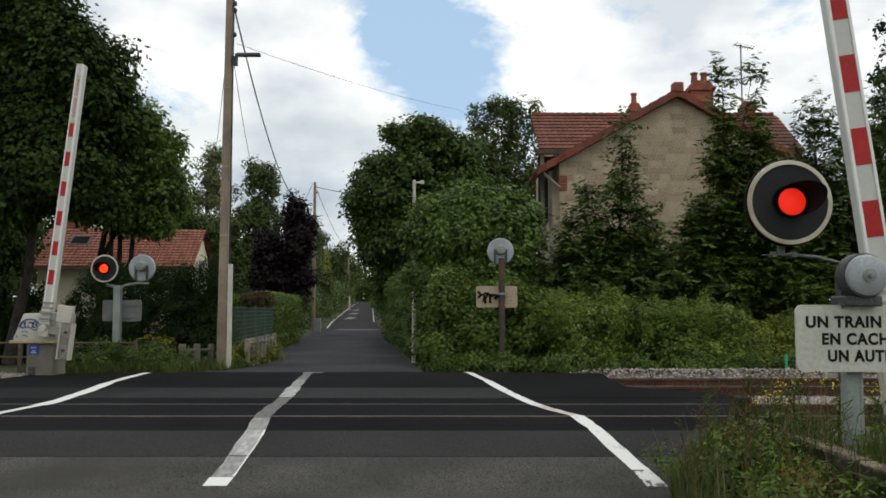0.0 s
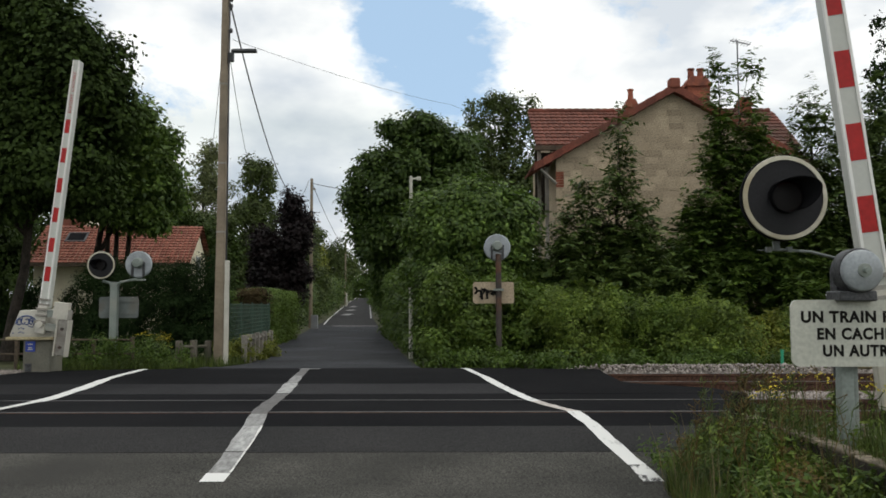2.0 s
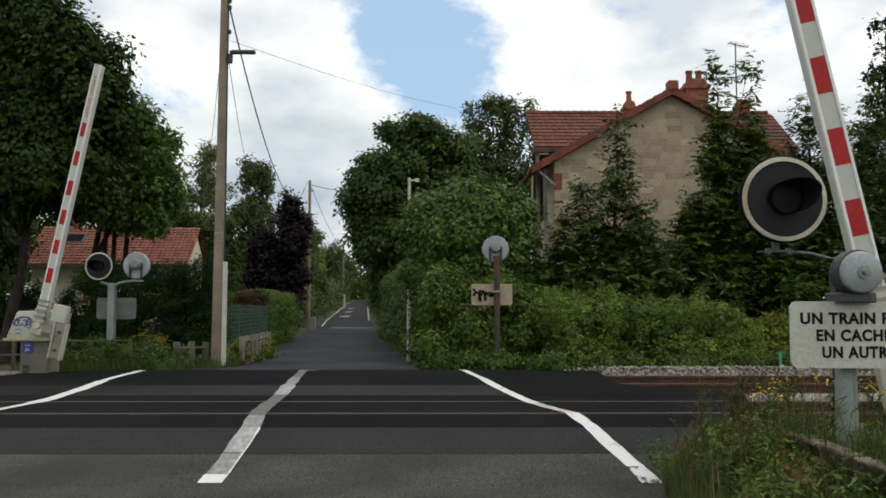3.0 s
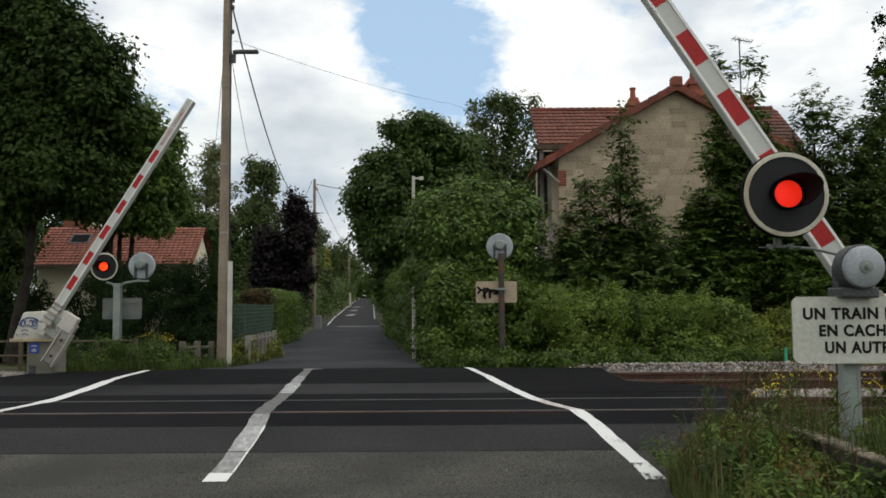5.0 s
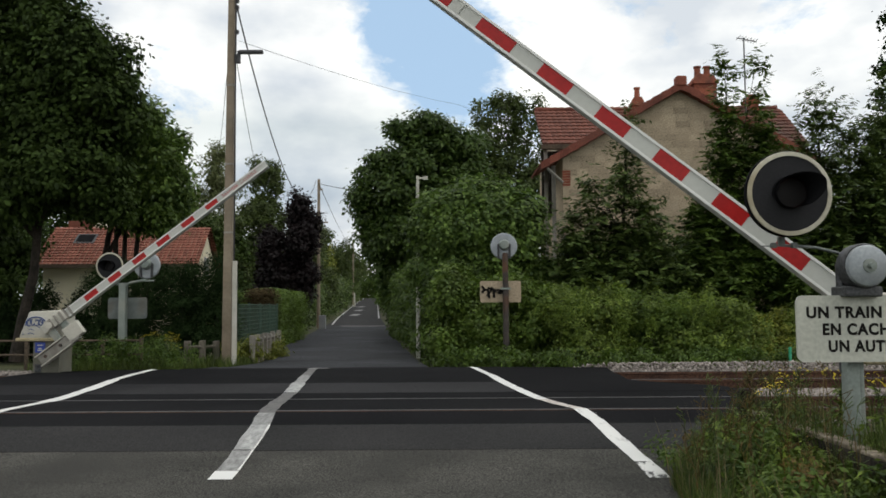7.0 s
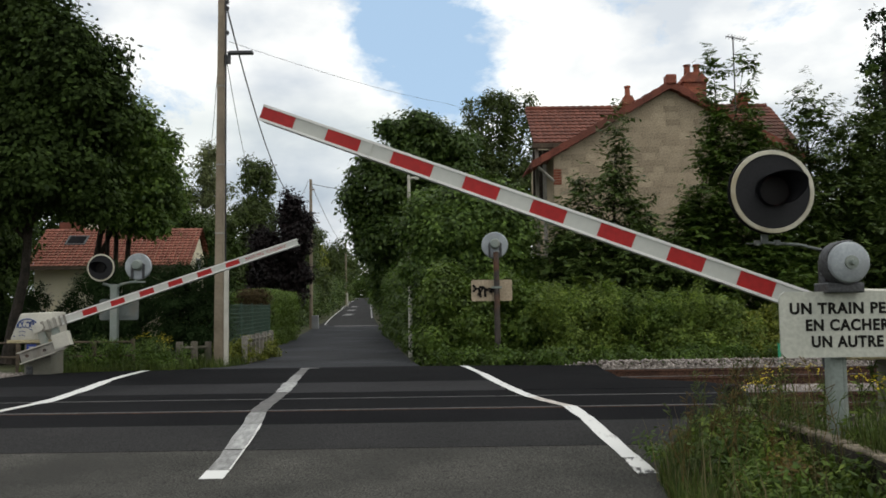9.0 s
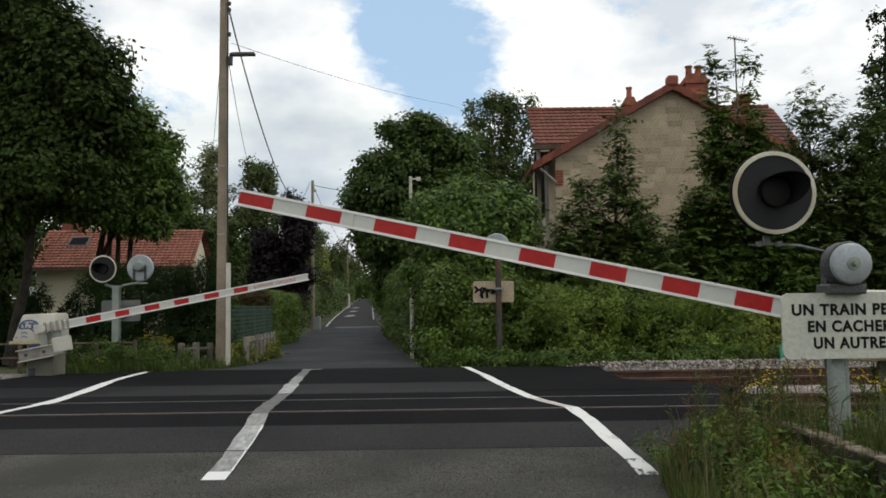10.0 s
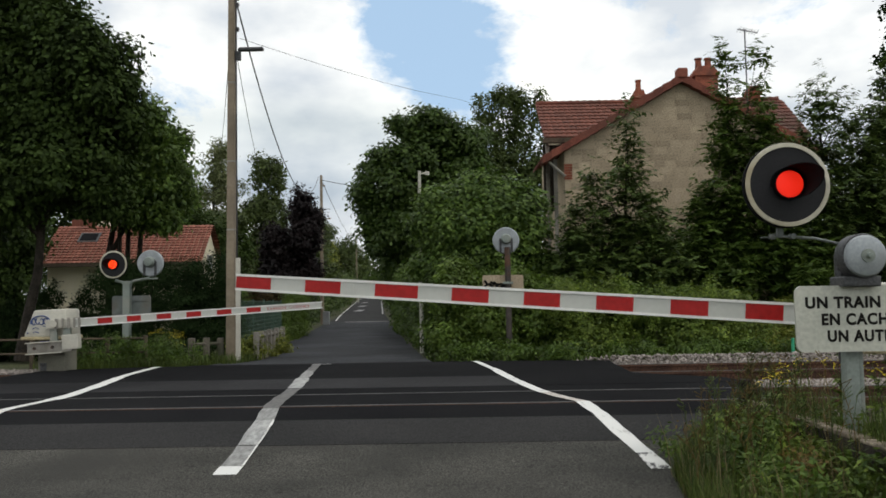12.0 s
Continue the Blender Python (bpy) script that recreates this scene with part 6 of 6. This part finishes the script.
# ---------------------------------------------------------------- fences
def low_fence(name, a, b, n, h, material, label, rails=(0.75,), slim=0.05):
    root = thing(name, Matrix.Translation(a), label, "fence", "fences")
    d = Vector(b) - Vector(a)
    for k in range(n):
        p = d * (k / (n - 1))
        bm = bmesh.new()
        box(bm, p.x - slim, p.x + slim, p.y - slim, p.y + slim, p.z - 0.2, p.z + h * (1 + 0.05 * math.sin(k * 3)), bevel=0.008)
        part("post", bm, material, root)
    for r in rails:
        bm = bmesh.new()
        tube(bm, [(0, 0, h * r), d + Vector((0, 0, h * r))], slim * 0.6, 6)
        part("rail", bm, material, root)
    return root


low_fence("wooden_fence", (-9.9, 16.65, 0.1), (-6.05, 16.5, 0.1), 6, 0.62, M["wood_dark"], "low weathered wooden rail fence by the signal", (0.5, 0.95), 0.036)
low_fence("concrete_fence", (-5.35, 17.2, 0.02), (-4.95, 17.9, 0.0), 3, 0.62, M["concrete_dark"], "short concrete post fence with slabs", (0.8,), 0.06)
low_fence("concrete_fence", (-4.55, 19.5, -0.05), (-4.95, 24.5, -0.1), 8, 0.72, M["concrete"], "low concrete post fence along the lane", (0.85,), 0.06)


def slab_fence():
    bm = bmesh.new()
    for k in range(7):
        y0 = 19.6 + 0.7 * k
        x = -4.57 - 0.08 * (y0 - 19.5)
        box(bm, x - 0.03, x + 0.03, y0, y0 + 0.55, -0.1, 0.45)
    solo("fence_slabs", bm, M["concrete_dark"], "dark mossy concrete slabs in the low fence", "fence slab", "structure")


slab_fence()


def mesh_fence():
    root = thing("mesh_fence", pose(-5.2, 20.5, -0.05), "green wire mesh garden fence along the lane", "fence", "fences")
    bm = bmesh.new()
    n = 60
    for k in range(n):
        y = 8.5 * k / n
        x = -0.085 * y
        tube(bm, [(x, y, 0.3), (x, y, 1.45)], 0.008, 4)
    for z in np.arange(0.35, 1.46, 0.11):
        tube(bm, [(0, 0, z), (-0.72, 8.5, z)], 0.006, 4)
    part("mesh", bm, M["green_wire"], root, kind="stuff")
    for k in range(5):
        y = 8.5 * k / 4
        bm = bmesh.new()
        tube(bm, [(-0.085 * y, y, -0.1), (-0.085 * y, y, 1.5)], 0.03, 8)
        part("post", bm, M["green_wire"], root)


mesh_fence()


def verge_beam():
    """Old timber edging beam that holds the bank beside the signal."""
    root = thing("edging_beam", pose(2.60, 7.05, 0.0), "old dark timber beam edging the bank", "beam")
    bm = bmesh.new()
    box(bm, -0.05, 0.07, -3.4, 0.1, 0.20, 0.405, bevel=0.018)
    part("beam", bm, M["bark"], root)
    bm = bmesh.new()
    for k in range(9):
        y0 = -3.38 + 0.385 * k
        box(bm, -0.052 + 0.006 * math.sin(k * 2.3), 0.068, y0, y0 + 0.375, 0.402, 0.428 + 0.006 * math.sin(k * 1.7), bevel=0.008)
    part("weathered_top", bm, M["wood_pale"], root, "pale splintered top face")
    for y in (0.2, -3.2):
        bm = bmesh.new()
        box(bm, -0.07, 0.05, y - 0.06, y + 0.06, -0.2, 0.60 if y > 0 else 0.50, bevel=0.02)
        part("stub_post", bm, M["bark"], root)


verge_beam()
bm = bmesh.new()
tube(bm, [(6.5, 15.9, 0.1), (6.5, 15.9, 0.50)], 0.03, 8)
solo("green_stake", bm, plain("stake_green", (0.03, 0.30, 0.16), 0.5), "small bright green marker stake behind the track", "stake")


def bin_box():
    bm = bmesh.new()
    box(bm, -8.18, -7.78, 53.0, 53.4, -0.15, 0.78, bevel=0.03)
    solo("grey_bin", bm, M["zinc"], "grey bin standing by the pole", "bin")


bin_box()


# ---------------------------------------------------------------- verge plants
def blades(n, region, hmin, hmax, width, seed):
    rng = np.random.default_rng(seed)
    pos = []
    while len(pos) < n:
        p = region(rng)
        if p is not None:
            pos.append((p[0], p[1], ground_z(p[0], p[1]) - 0.02))
    pos = np.array(pos)
    h = rng.uniform(hmin, hmax, n) * (0.6 + 0.4 * rng.random(n))
    a = rng.uniform(0, math.tau, n)
    lean = rng.uniform(0.05, 0.55, n) * h
    dx = np.stack((np.cos(a), np.sin(a), np.zeros(n)), 1)
    sd = np.stack((-np.sin(a), np.cos(a), np.zeros(n)), 1) * (width * rng.uniform(0.6, 1.3, n))[:, None]
    upv = np.array([0, 0, 1.0])
    v = np.empty((n, 5, 3))
    v[:, 0], v[:, 1] = pos - sd, pos + sd
    mid = pos + upv * (h * 0.6)[:, None] + dx * (lean * 0.35)[:, None]
    v[:, 2], v[:, 3] = mid + sd * 0.8, mid - sd * 0.8
    v[:, 4] = pos + upv * h[:, None] + dx * lean[:, None]
    i = np.arange(n)[:, None] * 5
    return v.reshape(-1, 3), np.concatenate((i + [[0, 1, 2]], i + [[0, 2, 3]], i + [[3, 2, 4]]))


def right_verge(rng):
    y = rng.uniform(4.2, 8.6)
    x0 = right_edge(y) - 0.10
    x = x0 + rng.random() ** 1.25 * (3.6 - x0 + 0.4)
    if x < x0 + 0.4 and rng.random() < 0.45:
        return None
    if x > 2.62 and y > 5.4 and rng.random() < 0.96:
        return None
    return (x, y)


def right_edge_strip(rng):
    y = rng.uniform(4.4, 8.0)
    return (right_edge(y) + rng.uniform(-0.12, 0.9), y)


def left_verge(rng):
    return (rng.uniform(-7.9, -5.0), rng.uniform(15.6, 17.8))


def left_mid(rng):
    return (rng.uniform(-5.9, -4.4), rng.uniform(16.8, 19.5))


def stuff(name, vf, material, label, category):
    tagged(new(name, raw_mesh(name, *vf, material)), label, category, kind="stuff")


stuff("grass", blades(26000, right_verge, 0.12, 0.44, 0.0042, 91), M["grass"], "long green and straw-coloured verge grass", "grass")
stuff("tall_grass", blades(320, right_edge_strip, 0.40, 0.78, 0.0034, 92), M["straw"], "dry tall grass stalks at the road edge", "grass")
stuff("dry_grass", blades(4800, right_verge, 0.10, 0.34, 0.0042, 95), M["straw"], "dry straw-coloured grass in the verge", "grass")
stuff("grass_far", blades(9000, left_verge, 0.10, 0.40, 0.006, 93), M["grass"], "long grass round the far barrier", "grass")
stuff("grass_lane", blades(3000, left_mid, 0.12, 0.40, 0.008, 94), M["grass"], "rough grass by the pole", "grass")


def seed_stalks(n, seed, name, material, label):
    """Thin stalks with small ragged heads along the road edge."""
    rng = random.Random(seed)
    bm = bmesh.new()
    for k in range(n):
        y = rng.uniform(5.2, 7.3)
        x = min(right_edge(y) + rng.uniform(-0.05, 0.95), 2.56)
        z = ground_z(x, y)
        h = rng.uniform(0.38, 0.80)
        lx, ly = rng.uniform(-0.12, 0.12), rng.uniform(-0.08, 0.08)
        tip = Vector((x + lx, y + ly, z + h))
        mid = Vector((x + lx * 0.3, y + ly * 0.3, z + h * 0.6))
        tube(bm, [(x, y, z), mid, tip], [0.0035, 0.0028, 0.0015], 4)
        for q in range(rng.randint(4, 9)):
            p = mid.lerp(tip, rng.uniform(0.3, 1.0))
            e = p + Vector((rng.uniform(-0.06, 0.06), rng.uniform(-0.05, 0.05), rng.uniform(0.01, 0.06)))
            tube(bm, [p, e], [0.0018, 0.0035], 4)
    solo(name, bm, material, label, "weed stalk", "stuff")


seed_stalks(80, 77, "seed_stalk", M["grass"], "thin green weed stalks with ragged seed heads")
seed_stalks(60, 78, "dry_stalk", M["dry_weed"], "dry brown weed stalks along the road edge")


def weed_bed(name, n, xr, yr, hr, count, size, material, seed, label):
    """Leafy weeds standing on the ground within a stretch of verge."""
    rng = random.Random(seed)
    lobes = []
    for k in range(n):
        x, y = rng.uniform(*xr), rng.uniform(*yr)
        h = rng.uniform(*hr)
        lobes.append((x, y, ground_z(x, y) + h * 0.55, 0.13, 0.13, h * 0.5))
    crown(name, None, lobes, count, size, material, seed, label, "stuff", slim=0.38, up=0.9, inner=0.1)
    tagged(bpy.data.objects[name], category="weeds")


weed_bed("dock_weeds", 9, (1.85, 2.5), (4.8, 6.9), (0.2, 0.5), 1100, 0.045, M["dry_weed"], 101, "brown dried-out dock among the green weeds")
weed_bed("herbs", 48, (1.88, 2.48), (4.4, 6.2), (0.18, 0.50), 7400, 0.075, M["leaf_mid"], 96, "broad-leaved green weeds crowding the verge")
weed_bed("tall_weeds", 13, (2.18, 2.5), (5.4, 7.0), (0.36, 0.62), 2200, 0.06, M["leaf_shrub"], 102, "tall leafy green weeds leaning over the beam")
weed_bed("bank_weeds", 6, (2.68, 2.9), (5.2, 6.5), (0.08, 0.18), 700, 0.065, M["leaf_light"], 98, "green weeds on the bank by the signal")
weed_bed("edge_weeds", 22, (1.72, 2.2), (5.2, 7.2), (0.12, 0.28), 1600, 0.06, M["leaf_mid"], 99, "small yellowing weeds at the road edge")
weed_bed("far_weeds", 40, (-7.9, -5.1), (15.9, 17.4), (0.20, 0.70), 7000, 0.085, M["leaf_mid"], 97, "green weeds along the wooden fence")
weed_bed("edge_herbs", 26, (1.9, 2.5), (4.6, 6.3), (0.2, 0.45), 3000, 0.06, M["leaf_shrub"], 103, "pale green weeds among the verge grass")
weed_bed("lane_weeds", 16, (-5.0, -4.6), (18.4, 24.0), (0.3, 0.7), 4000, 0.10, M["leaf_olive"], 100, "yellowing weeds in the lane fence")


def ragwort(m, h, seed):
    """Upright weed: branching stem, ragged leaves, flat heads of small yellow flowers."""
    rng = random.Random(seed)
    root = thing("ragwort", m, "tall weed with clusters of small yellow flowers", "wild flower", "yellow wild flowers")
    bm = bmesh.new()
    tube(bm, [(0, 0, -0.1), (0.02, 0.01, h * 0.5), (0.0, 0.02, h * 0.8)], [0.007, 0.006, 0.004], 5)
    tips = []
    for k in range(6):
        a = k * 1.05 + rng.uniform(-0.3, 0.3)
        r = rng.uniform(0.04, 0.12)
        tip = Vector((math.cos(a) * r, math.sin(a) * r, h * rng.uniform(0.86, 1.0)))
        tips.append(tip)
    part("stem", bm, M["grass"], root)
    for tip in tips:
        bm = bmesh.new()
        tube(bm, [(0.0, 0.02, h * rng.uniform(0.55, 0.78)), tip], [0.004, 0.002], 4)
        part("branch", bm, M["grass"], root)
    g = np.random.default_rng(seed)
    n = 46
    z = g.uniform(0.08, 0.8, n) * h
    a = g.uniform(0, math.tau, n)
    pos = np.stack((0 * z, 0 * z, z), 1)
    ax = np.stack((np.cos(a), np.sin(a), g.uniform(-0.2, 0.5, n)), 1)
    nr = unit(np.array([[0, 0, 1.0]]) + 0.3 * g.normal(size=(n, 3)))
    v, f = leaf_arrays(pos, nr, ax, g.uniform(0.05, 0.14, n), g.uniform(0.018, 0.04, n))
    ob = new("leafage", raw_mesh("leafage", v, f, M["leaf_shrub"]))
    ob.parent = root
    t = np.repeat(np.array([tuple(q) for q in tips]), 9, 0)
    n = len(t)
    pos = t + g.normal(size=(n, 3)) * np.array([0.025, 0.025, 0.012])
    a = g.uniform(0, math.tau, n)
    v, f = leaf_arrays(pos, unit(np.array([[0, 0, 1.0]]) + 0.4 * g.normal(size=(n, 3))), np.stack((np.cos(a), np.sin(a), 0 * a), 1), g.uniform(0.012, 0.022, n), g.uniform(0.010, 0.018, n))
    ob = new("flower_head", raw_mesh("flower_head", v, f, M["yellow"]))
    ob.parent = root
    tagged(ob, "flat clusters of yellow flowers", kind="stuff")
    return root


rag = [ragwort(Matrix.Translation((2.75, 6.6, 0.30)), 0.52, 1), ragwort(Matrix.Translation((2.45, 6.3, 0.12)), 0.62, 2), ragwort(Matrix.Translation((-5.9, 16.9, 0.05)), 0.8, 3)]
rr = random.Random(8)
for k, (x, y) in enumerate(((2.72, 6.9), (2.9, 6.2), (3.3, 6.0), (3.4, 6.4), (3.05, 5.9))):
    copy_thing(rag[k % 2], Matrix.Translation((x, y, ground_z(x, y) + rr.uniform(-0.12, 0.02))) @ Matrix.Rotation(rr.uniform(0, 6), 4, "Z"))
for k in range(6):
    x, y = rr.uniform(-6.0, -5.2), rr.uniform(16.3, 17.6)
    copy_thing(rag[2], Matrix.Translation((x, y, ground_z(x, y) - rr.uniform(0.0, 0.3))) @ Matrix.Rotation(rr.uniform(0, 6), 4, "Z"))


# ---------------------------------------------------------------- what moves
NEAR_ANGLES = [(0, 83.5), (2.2, 83.4), (2.6, 82.8), (2.8, 81.1), (3.0, 78.8), (3.2, 77.0), (4.8, 60.5), (5.0, 58.6), (5.5, 54.1), (6.0, 49.1), (6.5, 44.3), (7.0, 39.5), (9.0, 21.15), (9.5, 17.05), (10.0, 12.85), (10.5, 10.05), (11.0, 8.1), (11.5, 6.1), (12.0, 4.26)]
FAR_ANGLES = [(0, 84.1), (2.2, 84.0), (2.6, 83.0), (2.8, 81.2), (3.0, 78.9), (3.2, 77.0), (4.8, 60.2), (5.0, 58.0), (5.5, 52.6), (6.0, 47.1), (6.5, 41.9), (7.0, 37.0), (9.0, 17.8), (9.5, 13.2), (10.0, 10.3), (10.5, 8.6), (11.0, 6.5), (11.5, 4.6), (12.0, 3.1)]


def arm_rows(arm, angles):
    x, y, z = arm.location
    return [(t, pose(x, y, z, 0, -a, 0)) for t, a in angles]


FLASHES = [(0.533, 0.967), (1.367, 1.833), (2.233, 2.667), (3.133, 3.567), (4.0, 4.433), (4.833, 5.25), (5.667, 6.133), (6.567, 6.967), (7.4, 7.833), (8.267, 8.7), (9.167, 9.567), (10.033, 10.467), (10.867, 11.333), (11.733, 12.2)]


def flash_rows(lens_ob):
    """The lens turns its lit side out for each flash and its dark side for each pause, in two quick steps."""
    x, y, z = lens_ob.location
    rows = [(0, pose(x, y, z, 0, 0, 0))]
    turns = [(0.067, 178)] + [mark for a, b in FLASHES for mark in ((a, 0), (b, 178)) if mark[0] < 11.9]
    for t, target in turns:
        k = round(t * FPS)
        rows += [((k - 1) / FPS, pose(x, y, z, 0, 0, 178 - target)), (k / FPS, pose(x, y, z, 0, 0, 89)), ((k + 1) / FPS, pose(x, y, z, 0, 0, target))]
    rows.append((12.0, pose(x, y, z, 0, 0, 0)))
    return rows


def motions():
    walk(near_arm, arm_rows(near_arm, NEAR_ANGLES))
    walk(far_arm, arm_rows(far_arm, FAR_ANGLES))
    walk(near_lens, flash_rows(near_lens))
    walk(far_lens, flash_rows(far_lens))


motions()
